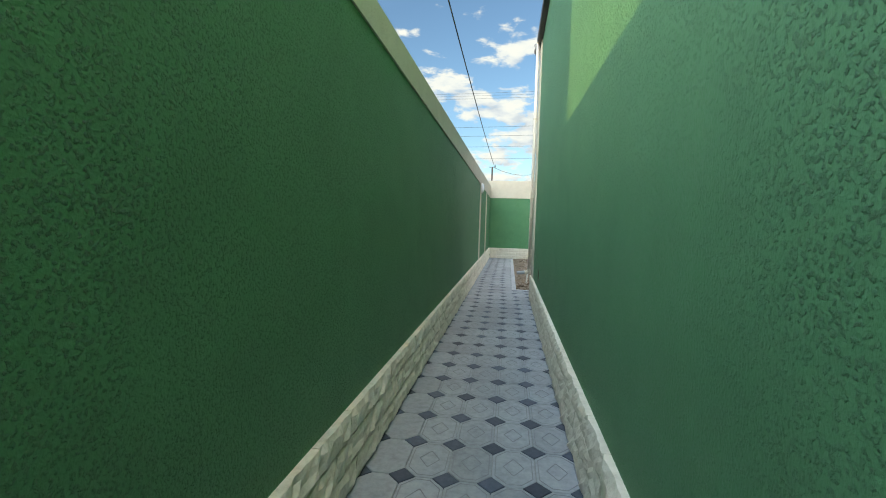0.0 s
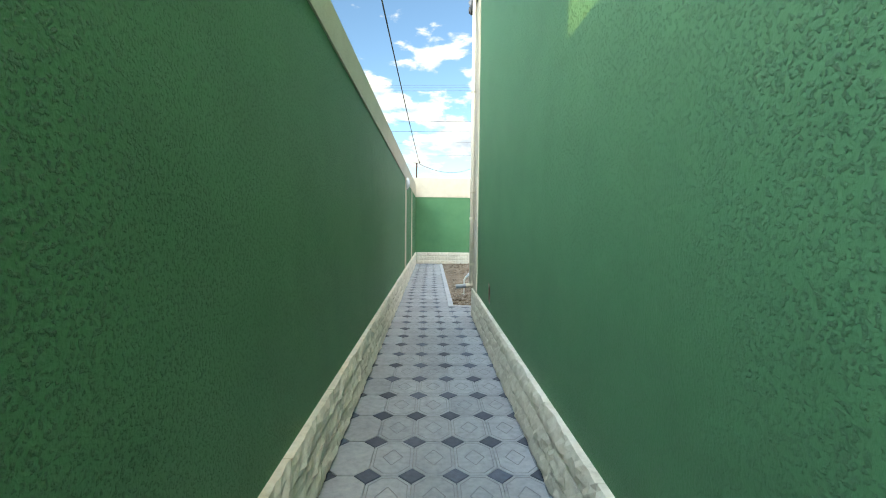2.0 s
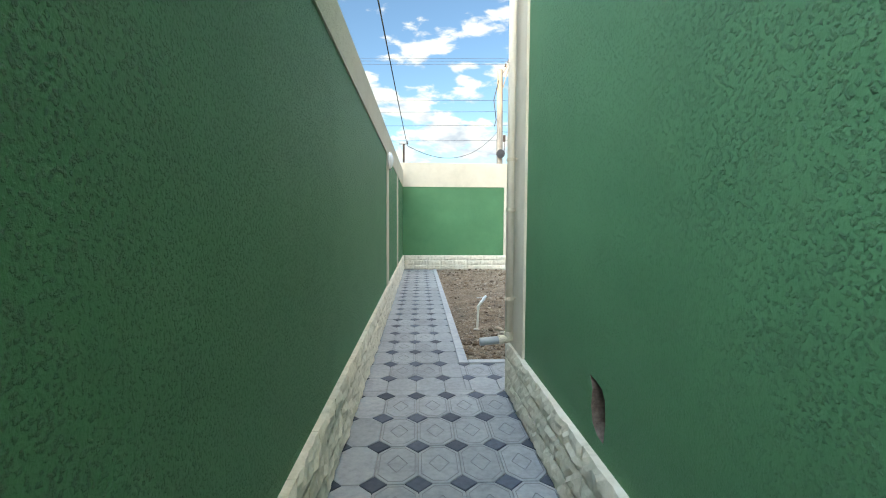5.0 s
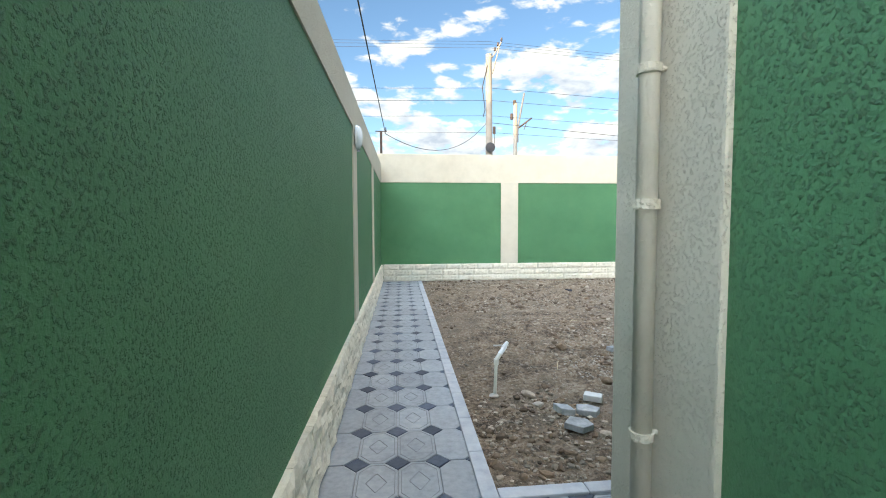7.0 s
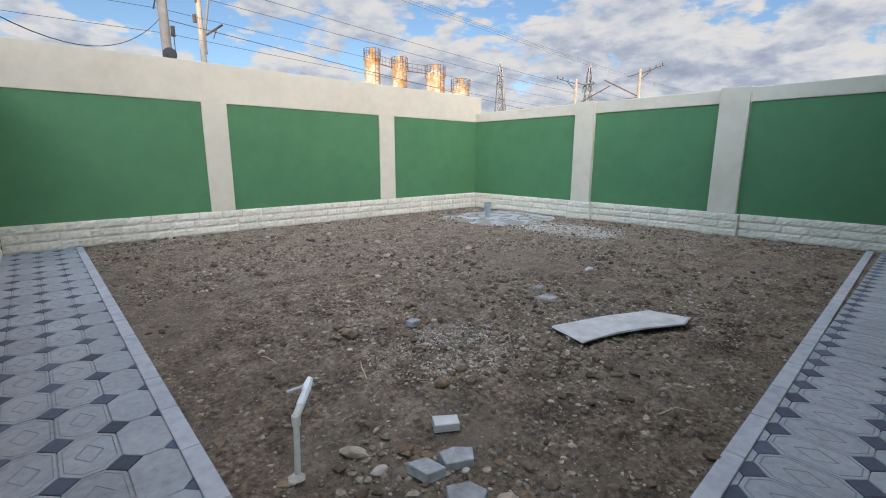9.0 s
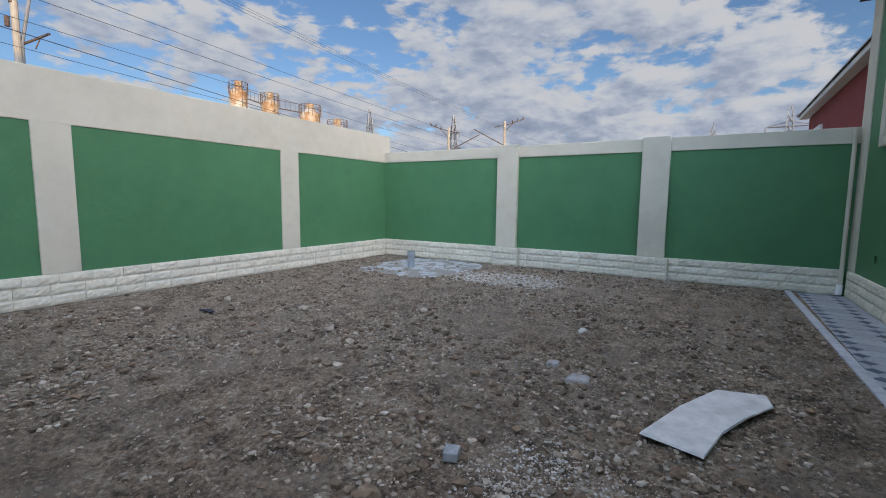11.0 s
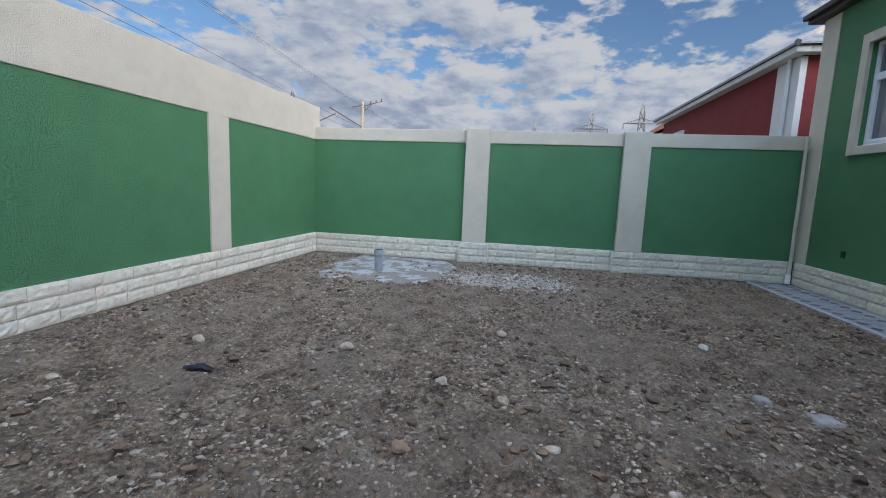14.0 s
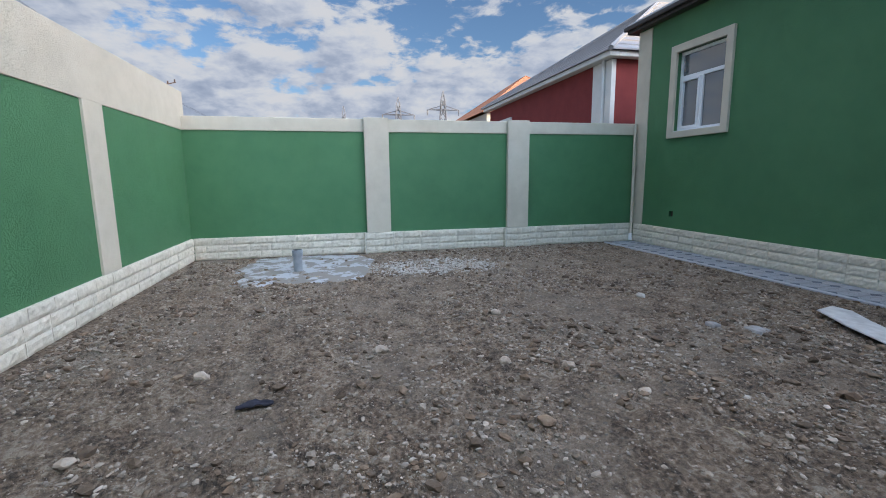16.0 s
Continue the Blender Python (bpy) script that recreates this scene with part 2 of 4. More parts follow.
# ---- plan ----
XW, XH, XE = -0.745, 0.545, 9.80        # west wall, house side, east wall
YH, YW, YN = 5.77, 5.61, 15.53                   # house front at its east and west end, north wall
SKEW = math.atan2(YH - YW, XE - XH)
PLINTH, BAND = 0.435, 2.50             # top of plinth, top of green
TOP_W, TOP_N, TOP_E = 2.80, 3.22, 2.76
SOUTH = -7.0
PATH_X, PATH_Y = 0.27, 6.45            # outer edges of the kerbs


def structure(name, label, category):
    return tagged(empty(name), label, category, kind="structure")


# ---- ground ----
gb = bmesh.new()
bmesh.ops.create_grid(gb, x_segments=2, y_segments=2, size=1500)
bmesh.ops.translate(gb, vec=(0, 0, -0.16), verts=gb.verts)
tagged(part("ground", gb, FAR), "flat dry earth reaching to the horizon", "ground", kind="structure")


def soil_height(x, y):
    p = Vector((x, y, 0))
    h = 0.018 * noise.noise(p * 0.9) + 0.018 * noise.noise(p * 3.1) + 0.024 * noise.noise(p * 8) + 0.021 * noise.noise(p * 17)
    edge = min(x - PATH_X, y - PATH_Y, XE - 0.1 - x, YN - 0.1 - y)
    return 0.006 + h * min(1.0, max(0.12, edge * 2.2)) + (0.012 * noise.noise(p * 2.0) - 0.01 if edge < 0.3 else 0)


def build_soil():
    x0, x1, y0, y1, step = PATH_X - 0.02, XE - 0.02, PATH_Y - 0.02, YN - 0.02, 0.027
    nx, ny = int((x1 - x0) / step), int((y1 - y0) / step)
    verts = []
    for j in range(ny + 1):
        for i in range(nx + 1):
            x, y = x0 + (x1 - x0) * i / nx, y0 + (y1 - y0) * j / ny
            verts.append((x, y, soil_height(x, y)))
    w = nx + 1
    faces = [(j * w + i, j * w + i + 1, (j + 1) * w + i + 1, (j + 1) * w + i) for j in range(ny) for i in range(nx)]
    me = bpy.data.meshes.new("soil")
    me.from_pydata(verts, [], faces)
    me.materials.append(SOIL)
    me.polygons.foreach_set("use_smooth", [True] * len(faces))
    tagged(new("soil", me), "bare dry brown soil with stones and clods", "soil", kind="structure")


build_soil()

# ---- walls ----
wall_w = structure("wall_west", "green stucco yard wall with cream band and pilasters", "wall")
boxes("wall", [(XW - 0.2, XW, SOUTH, YN + 0.2, -0.15, BAND)], GREEN, wall_w)
wb = bmesh.new()
box(wb, XW - 0.21, XW + 0.012, SOUTH, YN - 0.016, BAND, TOP_W)
for v in wb.verts:
    if v.co.z > BAND + 0.1:      # the top climbs slightly towards the north
        v.co.z = 2.70 + 0.018 * v.co.y
part("coping", wb, CREAM, wall_w, "cream painted top band")
for y0, y1 in ((8.88, 9.24), (12.02, 12.40)):
    boxes("pilaster", [(XW - 0.05, XW + 0.016, y0, y1, PLINTH, BAND)], CREAM, wall_w, "cream pilaster", 0.006)

wall_n = structure("wall_north", "green stucco yard wall with cream band and pilasters", "wall")
boxes("wall", [(XW - 0.2, XE + 0.2, YN, YN + 0.2, -0.15, BAND)], GREEN, wall_n)
boxes("coping", [(XW - 0.2, XE + 0.2, YN - 0.015, YN + 0.21, BAND, TOP_N)], CREAM, wall_n, "cream painted top band", 0.012)
for x0, x1 in ((2.33, 2.78), (6.33, 6.79)):
    boxes("pilaster", [(x0, x1, YN - 0.03, YN + 0.05, PLINTH, BAND)], CREAM, wall_n, "cream pilaster", 0.006)

wall_e = structure("wall_east", "green stucco yard wall with cream coping and deep pilasters", "wall")
boxes("wall", [(XE, XE + 0.2, YH, YN, -0.15, BAND)], GREEN, wall_e)
boxes("coping", [(XE - 0.02, XE + 0.22, YH + 0.001, YN - 0.016, BAND, TOP_E)], CREAM, wall_e, "cream painted top band", 0.012)
for y0, y1 in ((8.53, 9.03), (11.64, 12.14)):
    boxes("pilaster", [(XE - 0.10, XE + 0.1, y0, y1, PLINTH, TOP_E + 0.02)], CREAM, wall_e, "cream pilaster", 0.01)


# ---- more materials ----
WHITE_PVC = material("white_pvc", [(0.74, 0.75, 0.77), (0.80, 0.81, 0.82)], 6.0, 0.35, 0)
ROOF = material("grey_metal_roof", [(0.20, 0.19, 0.19), (0.28, 0.27, 0.27)], 3.0, 0.55, 0.2, 20.0)
BROWN = material("dark_brown_fascia", [(0.022, 0.017, 0.014), (0.04, 0.03, 0.026)], 5.0, 0.5, 0.1, 40.0)
ORANGE_ROOF = material("orange_tile_roof", [(0.36, 0.13, 0.06), (0.46, 0.2, 0.10)], 3.0, 0.8, 0.2, 20.0)
RED = material("dark_red_stucco", [(0.17, 0.022, 0.022), (0.22, 0.032, 0.03)], 2.0, 0.85, 0.4, 50.0, fine="stucco")
WHITE = material("white_plaster", [(0.66, 0.65, 0.62), (0.75, 0.74, 0.71)], 3.0, 0.8, 0.2, 50.0)
GREY_PVC = material("grey_plastic", [(0.24, 0.26, 0.28), (0.33, 0.35, 0.37)], 12.0, 0.45, 0.1, 60.0)
PALE_PIPE = material("pale_plastic", [(0.55, 0.53, 0.47), (0.72, 0.70, 0.64)], 14.0, 0.5, 0.1, 60.0)
CONCRETE = material("pale_concrete", [(0.30, 0.30, 0.31), (0.42, 0.42, 0.43), (0.52, 0.52, 0.53)], 12.0, 0.9, 0.5, 60.0, 0.006)
RUBBLE = material("broken_paving", [(0.16, 0.165, 0.17), (0.26, 0.265, 0.27), (0.36, 0.36, 0.36)], 16.0, 0.9, 0.6, 50.0, 0.008, random_tone=0.15)
BOARD = material("grey_fibre_board", [(0.36, 0.35, 0.335), (0.46, 0.45, 0.435), (0.56, 0.55, 0.53)], 9.0, 0.85, 0.3, 70.0)
CLOTH = material("dark_cloth", [(0.012, 0.012, 0.018), (0.03, 0.03, 0.045)], 18.0, 0.95, 0.4, 120.0)
# stone in the wall's hole, darkened to stand in for the shade inside
BRICK = material("shaded_raw_limestone", [(0.07, 0.05, 0.04), (0.22, 0.175, 0.14)], 40.0, 0.95, 0.8, 60.0, 0.01)
BLACK = material("black_wire", [(0.022, 0.022, 0.025), (0.04, 0.04, 0.045)], 10.0, 0.6, 0)
IRON = material("rusty_dark_iron", [(0.04, 0.026, 0.02), (0.09, 0.06, 0.045)], 20.0, 0.8, 0.3, 60.0)
STEEL = material("galvanised_lattice", [(0.13, 0.135, 0.15), (0.19, 0.195, 0.21)], 1.0, 0.7, 0)
POLE = material("weathered_pole", [(0.22, 0.19, 0.155), (0.33, 0.30, 0.26)], 3.0, 0.9, 0.4, 20.0)
TANK = material("rust_stained_tank", [(0.15, 0.06, 0.022), (0.27, 0.16, 0.075), (0.37, 0.33, 0.27), (0.40, 0.38, 0.33)], 1.6, 0.8, 0.2, 6.0, stain=0.3)
STRAW = material("dry_straw", [(0.42, 0.34, 0.2), (0.55, 0.46, 0.3)], 20.0, 0.9, 0)
LAMP_SHADE = material("white_lamp_glass", [(0.72, 0.74, 0.76), (0.8, 0.82, 0.84)], 5.0, 0.25, 0)
CLOD = material("stones_and_clods", [(0.062, 0.040, 0.025), (0.135, 0.092, 0.058), (0.21, 0.157, 0.108)], 14.0, 0.95, 0.5, 60.0, 0.006, island=0.4)
PEBBLE = material("dusty_pebbles", [(0.17, 0.132, 0.096), (0.27, 0.22, 0.168), (0.40, 0.345, 0.285)], 14.0, 0.95, 0.4, 60.0, 0.004, island=0.4)
PALE_STONE = material("pale_limestone_gravel", [(0.28, 0.24, 0.20), (0.40, 0.36, 0.31), (0.52, 0.48, 0.43)], 9.0, 0.92, 0.4, 60.0, 0.004)


def glass_material():
    m = bpy.data.materials.new("window_glass")
    m.use_nodes = True
    node, link = tree_of(m.node_tree)
    b = node("ShaderNodeBsdfPrincipled", ins={"Base Color": (0.11, 0.12, 0.13, 1), "Roughness": 0.03, "IOR": 1.6, "Specular IOR Level": 1.0})
    o = node("ShaderNodeOutputMaterial")
    link(b.outputs[0], o.inputs[0])
    return m


GLASS = glass_material()

# ---- house ----
house = structure("house", "green stucco single-storey house with cream corners", "house")
HE = XE + 0.06
WX0, WX1, WZ0, WZ1 = 7.25, 8.77, 2.33, 4.19        # outer edge of the window surround


def prism(name, poly, x0, x1, mat, parent=None, label="", axis="x"):
    """A polygon of two coordinates, drawn out along an axis."""
    bm = bmesh.new()

    def at(q, a, b):
        return {"x": (q, a, b), "y": (a, q, b), "z": (a, b, q)}[axis]
    lo = [bm.verts.new(at(x0, *q)) for q in poly]
    hi = [bm.verts.new(at(x1, *q)) for q in poly]
    bm.faces.new(lo)
    bm.faces.new(hi)
    for i in range(len(poly)):
        j = (i + 1) % len(poly)
        bm.faces.new((lo[i], lo[j], hi[j], hi[i]))
    return part(name, bm, mat, parent, label)


# side wall, with a broken hole through the plaster
HOLE = [(3.67, 0.51), (3.655, 0.60), (3.665, 0.70), (3.70, 0.735), (3.76, 0.75), (3.83, 0.755), (3.80, 0.70), (3.81, 0.62), (3.79, 0.55), (3.73, 0.515)]


def side_wall():
    bm = bmesh.new()
    ring = [bm.verts.new((XH, y, z)) for y, z in HOLE]
    deep = [bm.verts.new((XH + 0.19, y + 0.004, z)) for y, z in HOLE]
    for i in range(len(ring)):
        j = (i + 1) % len(ring)
        f = bm.faces.new((ring[i], ring[j], deep[j], deep[i]))
        f.material_index = 1
    f = bm.faces.new(deep)
    f.material_index = 1
    outer = [bm.verts.new((XH, y, z)) for y, z in ((3.2, 0.3), (3.2, 1.0), (4.2, 1.0), (4.2, 0.3))]
    edges = [bm.edges.new((outer[i], outer[(i + 1) % 4])) for i in range(4)]
    rim = [bm.edges.get((ring[i], ring[(i + 1) % len(ring)])) for i in range(len(ring))]
    bmesh.ops.triangle_fill(bm, use_beauty=True, use_dissolve=False, edges=edges + rim)
    for y0, y1, z0, z1 in ((SOUTH, 3.2, -0.15, 4.8), (4.2, YH, -0.15, 4.8), (3.2, 4.2, -0.15, 0.3), (3.2, 4.2, 1.0, 4.8)):
        bm.faces.new([bm.verts.new((XH, y, z)) for y, z in ((y0, z0), (y1, z0), (y1, z1), (y0, z1))])
    bmesh.ops.remove_doubles(bm, verts=bm.verts, dist=0.0005)
    part("side_wall", bm, [GREEN, BRICK], house, "green stucco wall with a broken hole near the corner")


side_wall()
boxes("wall_body", [(XH + 0.25, HE, SOUTH, 5.36, -0.15, 4.79)], MORTAR, house)
I0, I1, J0, J1 = WX0 + 0.15, WX1 - 0.15, WZ0 + 0.13, WZ1 - 0.15
VX0, VX1, VZ0, VZ1 = 8.48, 8.60, 0.68, 0.80
bm = bmesh.new()
box(bm, XH + 0.001, I0, 5.5, YH, -0.15, 4.8)
box(bm, I0, I1, 5.5, YH, J1, 4.8)
box(bm, I1, HE, 5.5, YH, J0, 4.8)
box(bm, I0, VX0, 5.5, YH, -0.15, J0)
box(bm, VX0, VX1, 5.5, YH, -0.15, VZ0)
box(bm, VX0, VX1, 5.5, YH, VZ1, J0)
box(bm, VX1, HE, 5.5, YH, -0.15, J0)
part("front_wall", bm, GREEN, house, "green stucco wall with a window")
boxes("vent", [(VX0, VX1, YH - 0.12, YH - 0.10, VZ0, VZ1), (VX0 + 0.05, VX0 + 0.06, YH - 0.10, YH - 0.02, VZ0, VZ1)], IRON, house, "small square vent opening")
boxes("corner_pilaster", [(XH - 0.02, XH + 0.1, 5.25, YH + 0.022, PLINTH, 4.78)], CREAM, house, "cream stucco corner strip", 0.008)
boxes("corner_pilaster", [(9.44, HE + 0.01, YH - 0.05, YH + 0.02, PLINTH, 4.78)], CREAM, house, "cream stucco corner strip", 0.008)
boxes("fascia", [(XH - 0.09, HE + 0.26, SOUTH, YH + 0.17, 4.80, 4.93)], BROWN, house, "dark brown eaves board", 0.01)
boxes("gutter", [(XH - 0.11, HE + 0.28, YH + 0.172, YH + 0.26, 4.86, 4.95)], BROWN, house, "dark brown gutter", 0.02)


def hip_roof(name, x0, x1, y0, y1, z0, rise, mat, parent, courses=14):
    """A hip roof in overlapping courses."""
    bm = bmesh.new()
    run = min(x1 - x0, y1 - y0) / 2
    for k in range(courses):
        a, b = k / courses, (k + 1) / courses
        lo = [(x0 + run * a, y0 + run * a), (x1 - run * a, y0 + run * a), (x1 - run * a, y1 - run * a), (x0 + run * a, y1 - run * a)]
        hi = [(x0 + run * b, y0 + run * b), (x1 - run * b, y0 + run * b), (x1 - run * b, y1 - run * b), (x0 + run * b, y1 - run * b)]
        vb = vh if k else [bm.verts.new((*q, z0 - 0.01)) for q in lo]
        vl = [bm.verts.new((*q, z0 + rise * a + 0.035)) for q in lo]
        vh = [bm.verts.new((*q, z0 + rise * b)) for q in hi]
        for i in range(4):
            j = (i + 1) % 4
            bm.faces.new((vl[i], vl[j], vh[j], vh[i]))
            bm.faces.new((vb[i], vb[j], vl[j], vl[i]))
    ob = part(name, bm, mat, parent)
    peak = run
    long_x = (x1 - x0) > (y1 - y0)
    p, q = ((x0 + peak, (y0 + y1) / 2, z0 + rise), (x1 - peak, (y0 + y1) / 2, z0 + rise)) if long_x else (((x0 + x1) / 2, y0 + peak, z0 + rise), ((x0 + x1) / 2, y1 - peak, z0 + rise))
    ends = ((x0, y0, p), (x0, y1, p if long_x else q), (x1, y0, q if long_x else p), (x1, y1, q))
    for a, b in [(p, q)] + [((x, y, z0 + 0.02), top) for x, y, top in ends]:
        if (Vector(a) - Vector(b)).length > 0.05:
            bm = bmesh.new()
            rod(bm, a, b, 0.075, seg=6)
            part("ridge_cap", bm, mat, ob)
    return ob


hip_roof("roof", XH - 0.07, HE + 0.24, SOUTH, YH + 0.15, 4.93, 2.6, ROOF, house)


def build_window():
    win = tagged(empty("window_1", (WX0 + WX1) / 2, YH, WZ0), "white plastic three-pane window in a cream surround", "window", kind="structure")
    inv = Matrix.Translation(-win.location)

    def add(name, rows, mat, label="", bevel=0.004, parent=win):
        bm = bmesh.new()
        for r in rows:
            box(bm, *r, bevel=bevel)
        if parent is win:
            bmesh.ops.transform(bm, matrix=inv, verts=bm.verts)
        return part(name, bm, mat, parent, label)
    y1 = YH + 0.055
    add("surround", [(WX0, I0, YH - 0.06, y1, WZ0, WZ1), (I1, WX1, YH - 0.06, y1, WZ0, WZ1), (I0, I1, YH - 0.06, y1, J1, WZ1), (I0, I1, YH - 0.06, y1, WZ0, J0)], CREAM, "cream painted surround", 0.01)
    fy0, fy1 = YH - 0.14, YH - 0.08
    t, mid, bar = 0.06, I0 + (I1 - I0) * 0.53, J0 + (J1 - J0) * 0.68
    add("window_frame", [(I0, I0 + t, fy0, fy1, J0, J1), (I1 - t, I1, fy0, fy1, J0, J1), (I0 + t, I1 - t, fy0, fy1, J1 - t, J1), (I0 + t, I1 - t, fy0, fy1, J0, J0 + t),
                         (I0 + t, I1 - t, fy0, fy1, bar - 0.035, bar + 0.035), (mid - 0.04, mid + 0.04, fy0, fy1 - 0.002, J0 + t, bar - 0.035)], WHITE_PVC)
    add("sash", [(mid + 0.04, mid + 0.085, fy0 + 0.01, fy1 + 0.014, J0 + t, bar - 0.035), (I1 - t - 0.045, I1 - t, fy0 + 0.01, fy1 + 0.014, J0 + t, bar - 0.035),
                 (mid + 0.085, I1 - t - 0.045, fy0 + 0.01, fy1 + 0.014, bar - 0.08, bar - 0.035), (mid + 0.085, I1 - t - 0.045, fy0 + 0.01, fy1 + 0.014, J0 + t, J0 + t + 0.045)], WHITE_PVC)
    add("window_sill", [(I0, I1, YH - 0.08, YH + 0.02, J0 - 0.004, J0 + 0.012)], WHITE_PVC)
    for x0, x1, z0, z1 in ((I0 + t, I1 - t, bar + 0.035, J1 - t), (I0 + t, mid - 0.04, J0 + t, bar - 0.035), (mid + 0.085, I1 - t - 0.045, J0 + t + 0.045, bar - 0.08)):
        add("pane", [(x0, x1, fy0 + 0.02, fy0 + 0.026, z0, z1)], GLASS, "", 0)


build_window()


def build_downpipe():
    top = tagged(empty("downpipe", 0.475, 5.34, 0.45), "cream painted round downpipe with clamps and grey outlet", "downpipe")

    def put(name, rods, mat, label=""):
        bm = bmesh.new()
        for a, b, r in rods:
            rod(bm, a, b, r, seg=20)
        return part(name, bm, mat, top, label, smooth=False)
    paint = material("cream_painted_pipe", [(0.60, 0.56, 0.47), (0.68, 0.64, 0.55)], 6.0, 0.6, 0.5, 70.0, 0.002, fine="stucco")
    pipe = put("pipe", [((0, 0, 0.12), (0, 0, 4.40), 0.030)], paint)
    for f in pipe.data.polygons:
        f.use_smooth = len(f.vertices) == 4
    for z in (0.38, 1.46, 2.95):
        put("clamp", [((0, 0, z), (0, 0, z + 0.025), 0.036), ((0, 0, z + 0.017), (0.09, 0, z + 0.017), 0.008)], CREAM)
    put("socket", [((0, 0, 1.07), (0, 0, 1.10), 0.039)], CREAM)
    put("elbow", [((0, 0, 0.13), (0, 0, 0.07), 0.036), ((0.02, 0, 0.08), (-0.07, 0, 0.065), 0.034), ((-0.065, 0, 0.066), (-0.08, 0, 0.064), 0.040)], CREAM)
    put("outlet", [((-0.08, 0, 0.064), (-0.23, 0, 0.05), 0.031)], GREY_PVC, "grey plastic outlet")
    small = tagged(empty("downpipe", 9.64, 5.88, 0.02), "thin cream downpipe in the corner by the house", "downpipe")
    for name, a, b, r, m in (("pipe", (0.04, 0, 0.1), (0.08, 0.0, 2.72), 0.03, CREAM), ("elbow", (0.05, 0, 0.17), (0.02, 0.02, 0.0), 0.045, WHITE),
                             ("clamp", (0.04, 0, 1.1), (0.04, 0, 1.14), 0.036, CREAM), ("clamp", (0.07, 0, 2.62), (0.07, 0, 2.66), 0.036, CREAM)):
        bm = bmesh.new()
        rod(bm, a, b, r, seg=14)
        part(name, bm, m, small)


build_downpipe()
for ob in house.children:            # the front is not quite square to the side
    if ob.name.split(".")[0] in ("side_wall", "front_wall", "vent", "corner_pilaster"):
        for v in ob.data.vertices:
            if v.co.y > 5.1:
                v.co.y -= math.tan(SKEW) * (HE - v.co.x)
bpy.data.objects["window_1"].location.y -= math.tan(SKEW) * 1.8
bpy.data.objects["window_1"].rotation_euler.z = SKEW
boxes("wall_south", [(XW - 0.2, XH + 0.4, SOUTH - 0.2, SOUTH - 0.003, -0.15, 3.0)], GREEN)
tagged(bpy.data.objects["wall_south"], "plain green wall closing the passage", "wall", kind="structure")

# ---- unseen house added to the west, whose long roof keeps the yard in shade ----
west = structure("unseen_shade_house", "unseen pale house added beyond the west wall to shade the yard", "house")
boxes("wall", [(-11.5, -2.3, -2.95, 30, -0.15, 4.3)], WHITE, west)
prism("roof", [(-2.2, 4.3), (-6.9, 9.2), (-11.6, 4.3)], -2.95, 30, ROOF, west, axis="y")


# ---- beyond the walls ----
def red_house():
    top = tagged(empty("red_house", 18, -1.5, 0), "dark red neighbouring house with white corners and grey roof", "house")
    inv = Matrix.Translation((-18, 1.5, 0))

    def add(name, rows, mat, bevel=0.0):
        bm = bmesh.new()
        for r in rows:
            box(bm, *r, bevel=bevel)
        bmesh.ops.transform(bm, matrix=inv, verts=bm.verts)
        return part(name, bm, mat, top)
    add("wall", [(12.4, 23.2, -8, 4.8, -0.15, 4.9)], RED)
    add("corner_strip", [(12.36, 13.35, 4.72, 4.86, -0.1, 4.88)], WHITE)
    add("cornice", [(12.1, 23.5, 4.80, 5.10, 4.9, 5.06), (12.1, 12.4, -8, 4.8, 4.9, 5.06)], WHITE, 0.03)
    add("window", [(20.2, 21.8, 4.79, 4.88, 2.0, 4.25)], WHITE)
    bm = bmesh.new()
    rod(bm, (-5.3, 6.42, 0), (-5.3, 6.42, 4.9), 0.05)
    part("downpipe", bm, WHITE, top)
    r = hip_roof("roof", 12.0, 23.6, -8.2, 5.15, 5.06, 3.6, ROOF, top, 16)
    r.matrix_parent_inverse = inv


red_house()


def orange_house():
    top = tagged(empty("orange_roofed_house", 46, -5.8, 0), "far pale house with an orange hip roof", "house")
    boxes("wall", [(-7, 7, -7, 5.5, -0.15, 7.1)], WHITE, top)
    hip_roof("roof", -7.6, 7.6, -7.6, 6.1, 7.1, 4.6, ORANGE_ROOF, top, 12)
    low = tagged(empty("low_house", 34, 3.5, 0), "low white house with a dark roof edge", "house")
    boxes("wall", [(-3, 3, -3, 1.5, -0.15, 5.0)], WHITE, low)
    boxes("roof", [(-3.3, 3.3, -3.3, 1.8, 5.0, 5.25)], BROWN, low, "", 0.03)


orange_house()


def curve_wire(name, pts, r, label, category="wire", parent=None):
    cu = bpy.data.curves.new(name, "CURVE")
    cu.dimensions, cu.bevel_depth, cu.bevel_resolution = "3D", r, 1
    sp = cu.splines.new("POLY")
    sp.points.add(len(pts) - 1)
    for q, pt in zip(sp.points, pts):
        q.co = (*pt, 1)
    cu.materials.append(BLACK)
    return tagged(new(name, cu), label, category)


def sag(a, b, drop, n=16):
    a, b = Vector(a), Vector(b)
    return [a.lerp(b, i / n) - Vector((0, 0, drop * 4 * (i / n) * (1 - i / n))) for i in range(n + 1)]


def long_wire(y, z, mid, r=0.016):
    pts = sag((-46, y, z + 0.2), (3.5, y, mid), 0.35) + sag((3.5, y, mid), (60, y + 4, z - 0.1), 0.5)[1:]
    tagged(curve_wire("power_line", pts, r, "thin dark overhead power line"), group="overhead wires")


